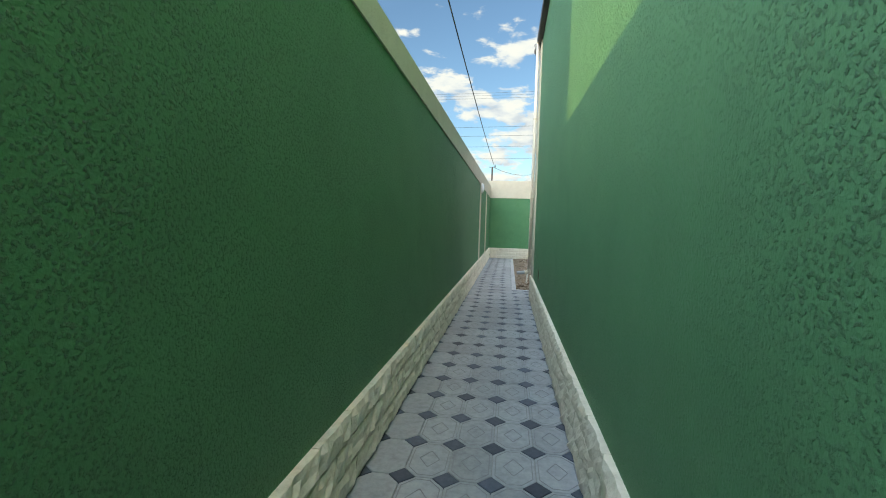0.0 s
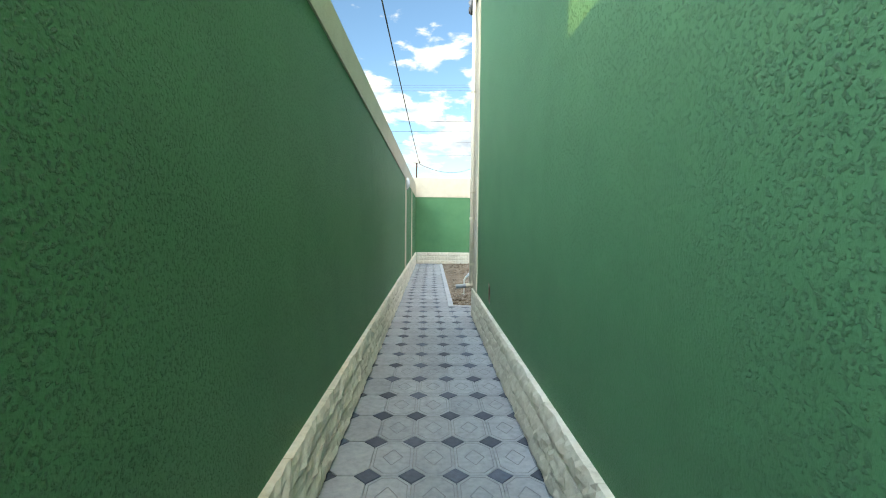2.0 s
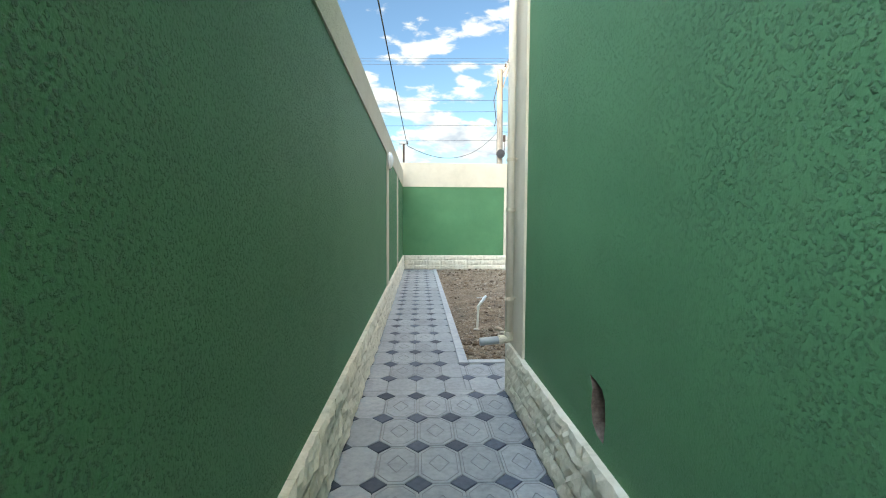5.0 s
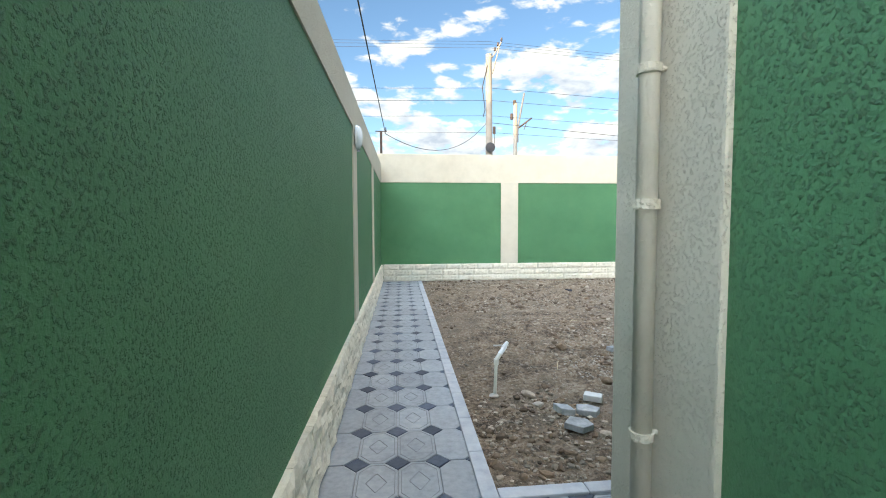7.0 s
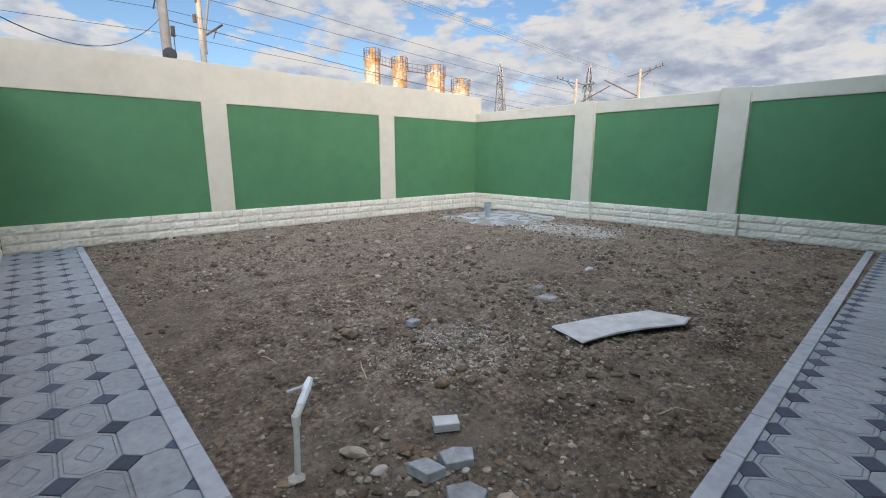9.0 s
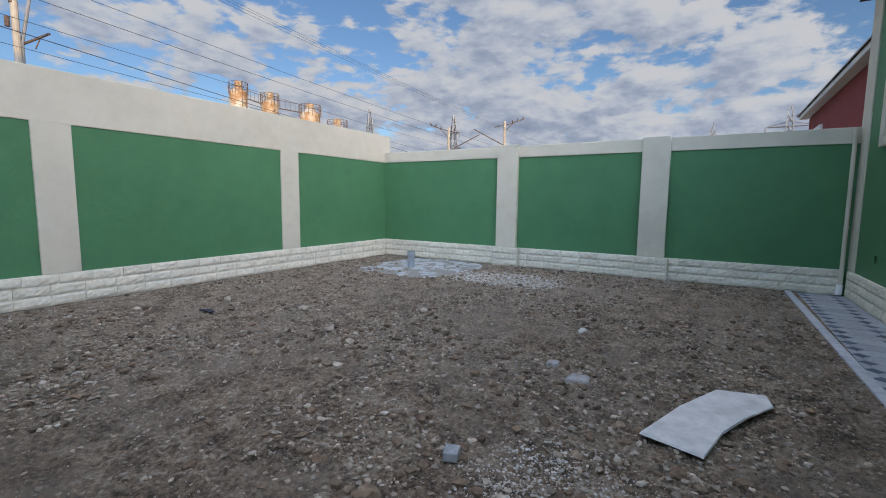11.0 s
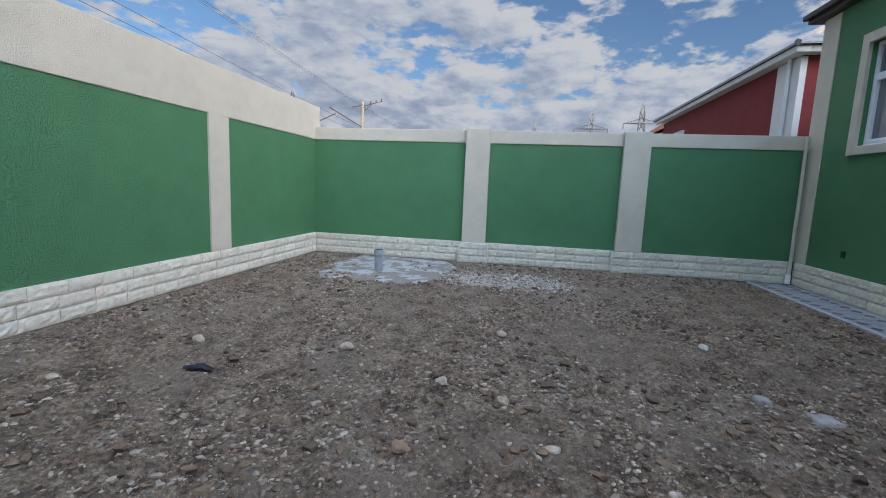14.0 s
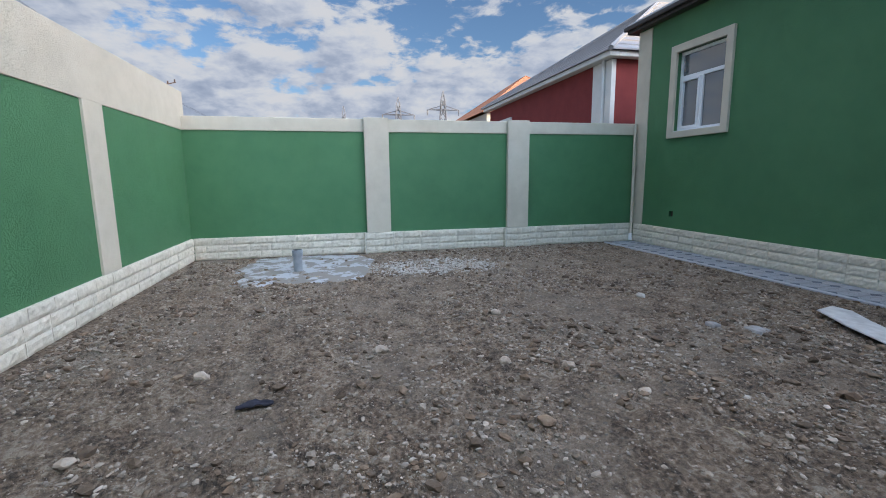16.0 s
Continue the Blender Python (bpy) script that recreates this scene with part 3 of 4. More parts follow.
for y, z, mid, r in ((23.2, 9.0, 9.1, 0.0055), (23.0, 8.85, 8.9, 0.0055), (22.8, 8.65, 8.68, 0.0055), (23.0, 6.95, 7.12, 0.008), (22.9, 6.5, 6.58, 0.008), (23.1, 5.95, 6.0, 0.007), (23.0, 5.35, 5.28, 0.007)):
    long_wire(y, z, mid, r)
curve_wire("service_cable", sag((-0.80, -9, 4.55), (-0.62, 16.0, 3.80), 0.25) + sag((-0.62, 16.0, 3.80), (3.40, 23, 5.7), 0.75)[1:], 0.009, "black service cable sagging from post to pole", "cable")
curve_wire("service_cable", sag((3.6, 23, 5.68), (60, 28, 3.2), 0.3), 0.011, "black service cable sagging from the pole", "cable")

post = tagged(empty("cable_post", -0.72, 15.64, 2.6), "short rusty iron post carrying a cable", "post")
bm = bmesh.new()
box(bm, -0.03, 0.03, -0.03, 0.03, 0.55, 1.18, 0.004)
part("upright", bm, IRON, post)
bm = bmesh.new()
box(bm, -0.14, 0.14, -0.015, 0.015, 1.18, 1.20)
part("crossbar", bm, IRON, post)
bm = bmesh.new()
rod(bm, (0.12, 0, 1.2), (0.12, 0, 1.29), 0.02, 0.01)
part("insulator", bm, BLACK, post)


def pole_one():
    top = tagged(empty("utility_pole", 3.5, 23, 0), "weathered pale utility pole with a coil of cable", "utility pole")
    bm = bmesh.new()
    rod(bm, (0.02, 0, -0.15), (-0.03, 0, 8.5), 0.17, 0.13, 14)
    part("shaft", bm, POLE, top)
    bm = bmesh.new()
    rod(bm, (0.0, 0, 8.2), (0.5, 0, 9.0), 0.03)
    rod(bm, (0.12, 0, 7.7), (0.42, 0, 8.8), 0.025)
    part("arm", bm, POLE, top)
    for dx, dz in ((0.22, 8.65), (0.35, 8.85), (0.5, 9.05)):
        bm = bmesh.new()
        rod(bm, (dx, 0, dz), (dx + 0.02, 0, dz + 0.14), 0.05, 0.03, 8)
        part("insulator", bm, IRON, top)
    bm = bmesh.new()
    rod(bm, (0.0, -0.2, 4.62), (0.0, -0.28, 4.62), 0.2, seg=18)
    rod(bm, (0.0, -0.2, 4.62), (0.0, -0.31, 4.62), 0.09, seg=12)
    part("cable_coil", bm, BLACK, top)
    bm = bmesh.new()
    rod(bm, (0.19, -0.1, 5.2), (0.19, -0.1, 5.5), 0.06)
    rod(bm, (0.2, -0.1, 4.6), (0.2, -0.1, 5.2), 0.012)
    part("junction_box", bm, IRON, top)
    bm = bmesh.new()
    for a, b in (((-0.1, -0.1, 8.0), (-0.32, -0.1, 7.1)), ((-0.32, -0.1, 7.1), (-0.2, -0.1, 6.2)), ((-0.2, -0.1, 6.2), (-0.28, -0.1, 5.9))):
        rod(bm, a, b, 0.02, seg=6)
    part("loop_cable", bm, BLACK, top)
    two = tagged(empty("utility_pole", 5.65, 27, 0), "thinner pale pole with a slanting stay bar", "utility pole")
    bm = bmesh.new()
    rod(bm, (0, 0, -0.15), (0, 0, 7.6), 0.13, 0.10, 12)
    part("shaft", bm, POLE, two)
    bm = bmesh.new()
    rod(bm, (0.12, 0, 5.6), (0.12, 0, 6.4), 0.05)
    rod(bm, (0.1, 0, 6.2), (0.45, 0, 8.1), 0.05)
    part("stay_bar", bm, STEEL, two)
    bm = bmesh.new()
    rod(bm, (0.12, 0, 6.3), (0.85, 0, 6.85), 0.04)
    rod(bm, (0.6, 0, 6.65), (0.45, 0, 6.25), 0.02)
    part("bracket", bm, IRON, two)
    bm = bmesh.new()
    rod(bm, (-0.05, 0, 7.5), (-0.05, 0, 7.72), 0.08)
    part("insulator", bm, IRON, two)
    bm = bmesh.new()
    rod(bm, (-0.2, 0, 6.75), (-0.2, 0, 7.05), 0.07)
    part("insulator", bm, IRON, two)


pole_one()


def tank(x, y, r, z1, cone=True):
    top = tagged(empty("silo_tank", x, y, 0), "tall rust-streaked industrial silo tank with railings", "silo", "far silos")
    bm = bmesh.new()
    rod(bm, (0, 0, -0.15), (0, 0, z1), r, seg=28)
    for k in (0.35, 0.55, 0.72, 0.86):
        rod(bm, (0, 0, z1 * k), (0, 0, z1 * k + 0.07), r * 1.04, seg=28)
    part("drum", bm, TANK, top)
    bm = bmesh.new()
    rod(bm, (0, 0, z1), (0, 0, z1 + 0.45 * r), r, r * 0.35, 24)
    rod(bm, (0, 0, z1), (0, 0, z1 + 0.9), r * 0.4, seg=14)
    part("cap", bm, TANK, top)
    bm = bmesh.new()
    for k in range(18):
        a = k * math.tau / 18
        c, s = math.cos(a) * r * 1.08, math.sin(a) * r * 1.08
        rod(bm, (c, s, z1 - 0.25), (c, s, z1 + 0.75), 0.022, seg=4)
        a2 = (k + 1) * math.tau / 18
        for h in (0.35, 0.75):
            rod(bm, (c, s, z1 + h), (math.cos(a2) * r * 1.08, math.sin(a2) * r * 1.08, z1 + h), 0.018, seg=4)
    part("railing", bm, IRON, top)
    bm = bmesh.new()
    for dx in (-0.2, 0.2):
        rod(bm, (dx, -r * 1.1, 0), (dx, -r * 1.1, z1 + 0.8), 0.025, seg=4)
    for k in range(30):
        rod(bm, (-0.2, -r * 1.1, k * z1 / 30), (0.2, -r * 1.1, k * z1 / 30), 0.015, seg=4)
    part("ladder", bm, IRON, top)
    return top


tank(24.75, 43.4, 0.72, 10.5)
tank(26.8, 41.95, 0.72, 9.8)
tank(29.4, 39.8, 0.9, 9.1)
tank(31.2, 38.2, 0.85, 7.9)
walkway = tagged(empty("walkway", 24.75, 43.4, 10.2), "iron walkway between the far silos", "walkway")
bm = bmesh.new()
pts = [(0, 0, 0), (2.05, -1.45, -0.7), (4.65, -3.6, -1.1)]
for a, b in zip(pts, pts[1:]):
    for dz in (0, 0.7):
        rod(bm, (a[0], a[1], a[2] + dz), (b[0], b[1], b[2] + dz), 0.05 if dz == 0 else 0.025, seg=5)
    for k in range(9):
        q = Vector(a).lerp(Vector(b), k / 8)
        rod(bm, q, q + Vector((0, 0, 0.7)), 0.02, seg=4)
part("railing", bm, IRON, walkway)


def pylon(x, y, h, w, turn):
    top = tagged(empty("power_pylon", x, y, 0), "far lattice steel power pylon with crossarms", "pylon", "far pylons")
    top.rotation_euler.z = turn
    bm = bmesh.new()
    t = w * 0.035
    levels = [0, 0.25, 0.45, 0.6, 0.72, 0.82, 0.91, 1.0]
    half = [w * 0.36 * (1 - k) + 0.07 * w for k in levels]
    half[-1] = 0.05
    for i in range(len(levels) - 1):
        za, zb, a, b = h * levels[i], h * levels[i + 1], half[i], half[i + 1]
        for sx, sy, tx, ty in ((-1, -1, 1, -1), (1, -1, 1, 1), (1, 1, -1, 1), (-1, 1, -1, -1)):
            rod(bm, (sx * a, sy * a, za - (0.15 if i == 0 else 0)), (sx * b, sy * b, zb), t, seg=4)
            rod(bm, (sx * a, sy * a, za), (tx * b, ty * b, zb), t * 0.6, seg=4)
            rod(bm, (tx * a, ty * a, za), (sx * b, sy * b, zb), t * 0.6, seg=4)
    part("tower", bm, STEEL, top)
    for k, reach in ((0.62, 1.25), (0.80, 0.95)):
        bm = bmesh.new()
        for sx in (-1, 1):
            tip = (sx * w * reach, 0, h * k)
            for a in ((0, -0.2 * w, h * k), (0, 0.2 * w, h * k), (0, 0, h * (k + 0.05))):
                rod(bm, a, tip, t * 0.7, seg=4)
            rod(bm, tip, (tip[0], 0, tip[2] - 0.06 * h), t, seg=4)
        part("crossarm", bm, STEEL, top)


for x, y, h, w in ((90.3, 84.7, 24.7, 4.2), (138, 124, 26, 4.2), (102.9, 67.3, 23.3, 4.0), (140.2, 10, 22.5, 4.0), (139, -6, 25.3, 5.0), (136.5, -19.2, 27.0, 5.0)):
    pylon(x, y, h, w, 0.9 if y > 60 else 1.5)


def rail_mast(x, y, h, turn):
    top = tagged(empty("catenary_mast", x, y, 0), "pale mast with slanting brackets and insulators", "mast", "far masts")
    top.rotation_euler.z = turn
    bm = bmesh.new()
    rod(bm, (0, 0, -0.15), (0, 0, h), 0.2, 0.15, 8)
    part("shaft", bm, POLE, top)
    bm = bmesh.new()
    for a, b in (((-1.2, 0, h - 0.7), (0, 0, h - 0.4)), ((0, 0, h - 0.5), (2.2, 0, h + 0.25)), ((0.2, 0, h - 1.0), (1.1, 0, h - 0.1))):
        rod(bm, a, b, 0.05, seg=5)
    part("crossarm", bm, IRON, top)
    bm = bmesh.new()
    for a, b in (((0, 0, h - 2.8), (-3.6, 0, h - 0.9)), ((0, 0, h - 2.9), (-4.8, 0, h - 3.3))):
        rod(bm, a, b, 0.06, seg=5)
    part("bracket", bm, IRON, top)
    for dx, dz in ((0.9, -0.15), (1.5, 0.05), (2.1, 0.25)):
        bm = bmesh.new()
        rod(bm, (dx, 0, h + dz), (dx, 0, h + dz + 0.25), 0.07, seg=6)
        part("insulator", bm, IRON, top)


rail_mast(49.5, 29.5, 10.7, -1.1)
rail_mast(46.3, 35.2, 10.0, 2.0)

# ---- lamp on the west wall ----
lamp = tagged(empty("wall_lamp", XW + 0.035, 9.02, 2.40), "white oval bulkhead lamp on a cream pilaster", "wall lamp")
bm = bmesh.new()
bmesh.ops.create_uvsphere(bm, u_segments=24, v_segments=14, radius=1.0)
bmesh.ops.scale(bm, vec=(0.048, 0.08, 0.125), verts=bm.verts)
bmesh.ops.translate(bm, vec=(0.02, 0, 0), verts=bm.verts)
part("shade", bm, LAMP_SHADE, lamp, smooth=True)
bm = bmesh.new()
rod(bm, (-0.005, 0, 0), (0.014, 0, 0), 0.09, seg=24)
bmesh.ops.scale(bm, vec=(1, 0.95, 1.45), verts=bm.verts)
part("base", bm, WHITE_PVC, lamp)
bm = bmesh.new()
rod(bm, (0.02, 0, -0.13), (0.02, 0, -0.15), 0.018, seg=10)
part("screw_cap", bm, GREY_PVC, lamp)

# ---- loose things in the yard ----
def lump(name, size, mat, label="", category="", at=None, seed=0, rough=0.25, flat=None, turn=0.0, detail=2):
    """A broken stone: a ball or slab pushed about by noise."""
    bm = bmesh.new()
    bmesh.ops.create_icosphere(bm, subdivisions=detail, radius=1.0)
    for v in bm.verts:
        n = noise.noise(v.co * 1.3 + Vector((seed * 7.1, 0, 0)))
        v.co *= 1 + rough * n
        if flat:
            v.co.z = max(-flat, min(flat, v.co.z))
        v.co = Vector((v.co.x * size[0], v.co.y * size[1], v.co.z * size[2]))
    ob = part(name, bm, mat)
    ob.location = at
    ob.rotation_euler.z = turn
    return tagged(ob, label, category)


def slab(name, outline, thick, mat, label, category, at, turn=0.0, tilt=(0, 0), group=""):
    """A flat broken piece with a ragged outline."""
    bm = bmesh.new()
    lo = [bm.verts.new((x, y, 0)) for x, y in outline]
    hi = [bm.verts.new((x * 0.97, y * 0.97, thick)) for x, y in outline]
    bm.faces.new(lo)
    bm.faces.new(hi)
    for i in range(len(lo)):
        j = (i + 1) % len(lo)
        bm.faces.new((lo[i], lo[j], hi[j], hi[i]))
    bmesh.ops.bevel(bm, geom=list(bm.edges), offset=min(0.004, thick * 0.2), segments=1, affect="EDGES")
    ob = part(name, bm, mat)
    ob.location = at
    ob.rotation_euler = (*tilt, turn)
    return tagged(ob, label, category, group)


slab("board", [(-0.56, 0.17), (-0.50, -0.20), (-0.12, -0.14), (0.2, -0.15), (0.56, -0.20), (0.73, -0.10), (0.52, 0.17), (0.0, 0.20)], 0.014, BOARD,
     "large torn grey fibre board lying on soil", "board", (3.42, 7.66, 0.056), -0.40, (0.03, -0.02))
RUB = "broken paving pieces"
slab("paving_fragment", [(-0.101, 0.016), (-0.023, -0.101), (0.101, -0.070), (0.109, 0.023), (0.016, 0.101)], 0.045, RUBBLE, "broken grey paving slab corner on soil", "rubble", (1.0, 7.12, 0.012), 0.3, (0.02, 0.06), RUB)
slab("paving_fragment", [(-0.086, 0.039), (-0.070, -0.055), (0.078, -0.047), (0.094, 0.039), (0.000, 0.062)], 0.05, RUBBLE, "broken grey paving slab piece on soil", "rubble", (1.17, 7.34, 0.012), -0.5, (0.08, 0.0), RUB)
slab("paving_fragment", [(-0.047, 0.086), (-0.062, -0.062), (0.047, -0.094), (0.062, 0.039)], 0.05, RUBBLE, "rough brownish paving piece on soil", "rubble", (1.0, 7.38, 0.012), 0.2, (-0.06, 0.12), RUB)
slab("paving_fragment", [(-0.070, 0.047), (-0.070, -0.047), (0.078, -0.047), (0.078, 0.039)], 0.05, BOARD, "pale broken paving piece on soil", "rubble", (1.33, 7.6, 0.012), -0.55, (0.05, 0.0), RUB)
slab("paving_fragment", [(-0.062, 0.047), (-0.070, -0.039), (0.062, -0.047), (0.070, 0.047)], 0.05, RUBBLE, "bluish grey paving piece on soil", "rubble", (2.16, 8.94, 0.012), 0.4, (0.0, 0.1), RUB)
lump("stone", (0.08, 0.032, 0.028), PEBBLE, "oblong pale stone lying on the soil", "stone", (0.82, 7.73, 0.03), 1, turn=2.2)
lump("stone", (0.045, 0.03, 0.02), PALE_STONE, "small pale stone lying on the soil", "stone", (0.85, 7.54, 0.02), 2)
lump("stone", (0.05, 0.042, 0.04), CLOD, "rounded brown stone lying on the soil", "stone", (1.62, 7.95, 0.035), 3)
lump("stone", (0.06, 0.05, 0.035), PEBBLE, "rounded grey stone lying on the soil", "stone", (3.6, 11.4, 0.035), 4)
lump("stone", (0.07, 0.055, 0.035), PEBBLE, "pale rounded stone lying on the soil", "stone", (4.95, 11.0, 0.03), 5)
lump("stone", (0.08, 0.045, 0.032), PALE_STONE, "pale flat stone lying on the soil", "stone", (5.16, 8.94, 0.03), 6)

for x, y, size, mat, words in ((3.41, 10.91, 0.06, PEBBLE, "pale grey stone half sunk in the soil"), (2.67, 11.47, 0.065, CLOD, "large brown clod lying on the soil"),
                               (2.90, 10.58, 0.055, PEBBLE, "rounded grey stone lying on the soil"), (4.11, 12.40, 0.07, PEBBLE, "pale rounded stone lying on the soil"),
                               (3.94, 13.83, 0.07, PEBBLE, "pale flat stone lying on the soil"), (2.91, 14.25, 0.05, PEBBLE, "pale flat stone lying on the soil"),
                               (1.18, 7.02, 0.05, PEBBLE, "oblong pale stone lying on the soil"), (1.62, 9.12, 0.075, CLOD, "large brown clod lying on the soil")):
    lump("stone" if mat is not CLOD else "clod", (size, size * 0.75, size * 0.55), mat, words, "stone" if mat is not CLOD else "clod", (x, y, soil_height(x, y) + size * 0.2), x * 3 + y, 0.4, turn=x * 5)

tap = tagged(empty("water_pipe", 0.54, 7.77, 0.0), "pale plastic standpipe with a taped blue-white elbow", "pipe")
bm = bmesh.new()
rod(bm, (0, 0, -0.03), (0.012, 0, 0.30), 0.0145, seg=12)
part("riser", bm, PALE_PIPE, tap)
bm = bmesh.new()
rod(bm, (0.012, 0, 0.28), (0.012, 0, 0.33), 0.021, seg=12)
rod(bm, (0.012, 0, 0.32), (0.05, 0.02, 0.365), 0.019, seg=12)
part("elbow", bm, PALE_PIPE, tap)
bm = bmesh.new()
rod(bm, (0.045, 0.02, 0.36), (0.10, 0.05, 0.42), 0.02, seg=10)
rod(bm, (0.085, 0.045, 0.41), (0.125, 0.065, 0.455), 0.024, 0.014, seg=8)
part("taped_end", bm, WHITE_PVC, tap, "white taped pipe end")
bm = bmesh.new()
box(bm, 0.0, 0.13, 0.045, 0.062, 0.425, 0.434)
part("handle", bm, BOARD, tap)
lump("clod", (0.045, 0.04, 0.016), PALE_STONE, "pale mortar lump at the foot of the pipe", "clod", (0.53, 7.76, 0.015), 9)

stub = tagged(empty("drain_pipe", 8.06, 13.42, 0.0), "grey plastic drain pipe standing up from concrete", "pipe")
bm = bmesh.new()
rod(bm, (0, 0, -0.02), (0, 0, 0.30), 0.075, seg=24)
part("pipe", bm, GREY_PVC, stub)
bm = bmesh.new()
rod(bm, (0, 0, 0.28), (0, 0, 0.385), 0.088, seg=24)
rod(bm, (0, 0, 0.33), (0, 0, 0.345), 0.093, seg=24)
part("socket", bm, GREY_PVC, stub)
# the pipe is solid: a black disc stands in for its shaded inside
bm = bmesh.new()
rod(bm, (0, 0, 0.384), (0, 0, 0.388), 0.074, seg=24)
part("opening", bm, BLACK, stub)


def blob(name, cx, cy, rx, ry, z, mat, label, category, seed, wob=0.22, n=64):
    """A thin uneven skin on the ground with a ragged edge."""
    bm = bmesh.new()
    rings = []
    for k, s in enumerate((1.0, 0.93, 0.6, 0.3)):
        ring = []
        for i in range(n):
            a = math.tau * i / n
            d = Vector((math.cos(a) * 1.5, math.sin(a) * 1.5, seed))
            w = 1 + wob * noise.noise(d) + wob * 0.5 * noise.noise(d * 4)
            c, q = math.cos(a), math.sin(a)
            sq = 1 / max(abs(c), abs(q)) ** 0.6
            x, y = cx + rx * s * w * c * sq, cy + ry * s * w * q * sq
            ring.append(bm.verts.new((x, y, (soil_height(x, y) - 0.01) if k == 0 else z + 0.006 * noise.noise(Vector((x, y, 0)) * 2.5))))
        rings.append(ring)
    for a, b in zip(rings, rings[1:]):
        for i in range(n):
            bm.faces.new((a[i], a[(i + 1) % n], b[(i + 1) % n], b[i]))
    bm.faces.new(rings[-1])
    return tagged(part(name, bm, mat, smooth=True), label, category)


def patchy(name, a, b, scale):
    """Two tones in hard-edged patches: damp and dry cement skin."""
    m = material(name, [a, a, b, b], scale, 0.75, 0.4, 50.0, 0.005, stain=0.2)
    r = [n for n in m.node_tree.nodes if n.bl_idname == "ShaderNodeValToRGB"][0]
    for el, at in zip(r.color_ramp.elements, (0.0, 0.485, 0.515, 1.0)):
        el.position = at
    return m


CEMENT = patchy("cement_skin", (0.19, 0.172, 0.148), (0.345, 0.345, 0.35), 3.2)
blob("concrete_patch", 8.35, 13.35, 1.3, 1.12, 0.028, CEMENT, "flat patch of pale cement round the drain pipe", "concrete", 3.0)
PALE = material("pale_spill", [(0.17, 0.145, 0.118), (0.25, 0.23, 0.215), (0.33, 0.32, 0.315)], 11.0, 0.9, 0.5, 50.0, 0.006)
blob("cement_spill", 3.76, 8.62, 0.11, 0.09, 0.02, PALE, "small pale spill of dried cement", "cement", 8.0, 0.4)
blob("cement_spill", 4.02, 8.92, 0.07, 0.05, 0.02, PALE, "small pale spill of dried cement", "cement", 5.0, 0.4)


def build_rag():
    bm = bmesh.new()
    bmesh.ops.create_grid(bm, x_segments=14, y_segments=8, size=0.5)
    for v in bm.verts:
        x, y = v.co.x, v.co.y
        bend = -0.12 + abs(x) * 0.5
        v.co = Vector((x * 0.30, y * 0.085 * (1.3 - abs(x)) - bend * 0.25, 0.03 + 0.03 * noise.noise(Vector((x * 5, y * 4, 2))) + 0.02 * (0.5 - abs(y))))
    ret = bmesh.ops.extrude_face_region(bm, geom=list(bm.faces))
    bmesh.ops.translate(bm, vec=(0, 0, -0.012), verts=[e for e in ret["geom"] if isinstance(e, bmesh.types.BMVert)])
    ob = part("rag", bm, CLOTH, smooth=True)
    ob.location, ob.rotation_euler.z, ob.scale = (3.34, 13.33, 0.012), -1.5, (0.8, 0.7, 0.8)
    tagged(ob, "crumpled dark rag lying on the soil", "rag")


build_rag()
for x, y, ang, ln in ((1.3, 8.35, 1.2, 0.3), (2.35, 6.85, -0.6, 0.22), (0.95, 9.0, 1.9, 0.2), (2.2, 10.4, 0.4, 0.15)):
    bm = bmesh.new()
    rod(bm, (0, 0, 0), (ln * 0.5, 0.01, 0.03), 0.004, seg=5)
    rod(bm, (ln * 0.5, 0.01, 0.03), (ln, -0.01, 0.008), 0.004, 0.002, seg=5)
    ob = part("straw", bm, STRAW)
    ob.location, ob.rotation_euler.z = (x, y, 0.015), ang
    tagged(ob, "dry straw stalk lying on the soil", "straw", "straws")


def scatter(name, count, lo, hi, mat, label, category, seed, area, density=None, sink=0.25):
    """Very many stones in one mesh."""
    rnd = random.Random(seed)
    base = bmesh.new()
    bmesh.ops.create_icosphere(base, subdivisions=1, radius=1.0)
    bv = [v.co.copy() for v in base.verts]
    bf = [[v.index for v in f.verts] for f in base.faces]
    base.free()
    verts, faces = [], []
    made = 0
    while made < count:
        x, y = rnd.uniform(area[0], area[1]), rnd.uniform(area[2], area[3])
        if density and rnd.random() > density(x, y):
            continue
        s = lo + (hi - lo) * rnd.random() ** 5
        sx, sy, sz = s * rnd.uniform(0.7, 1.5), s * rnd.uniform(0.6, 1.1), s * rnd.uniform(0.4, 0.8)
        a = rnd.uniform(0, math.tau)
        ca, sa = math.cos(a), math.sin(a)
        z = soil_height(x, y) + sz * (1 - 2 * sink) * 0.6
        o = len(verts)
        for v in bv:
            k = rnd.uniform(0.62, 1.25)
            px, py = v.x * sx * k, v.y * sy * k
            verts.append((x + px * ca - py * sa, y + px * sa + py * ca, z + v.z * sz * k))
        faces += [[o + i for i in f] for f in bf]
        made += 1
    me = bpy.data.meshes.new(name)
    me.from_pydata(verts, [], faces)
    me.materials.append(mat)
    tagged(new(name, me), label, category, kind="stuff")


YARD = (PATH_X + 0.03, XE - 0.13, PATH_Y + 0.03, YN - 0.13)


def clumps(x, y):
    return max(0.06, min(1.0, 0.45 + 1.3 * noise.noise(Vector((x * 0.7, y * 0.7, 4))) + 0.6 * noise.noise(Vector((x * 2.3, y * 2.3, 9)))))


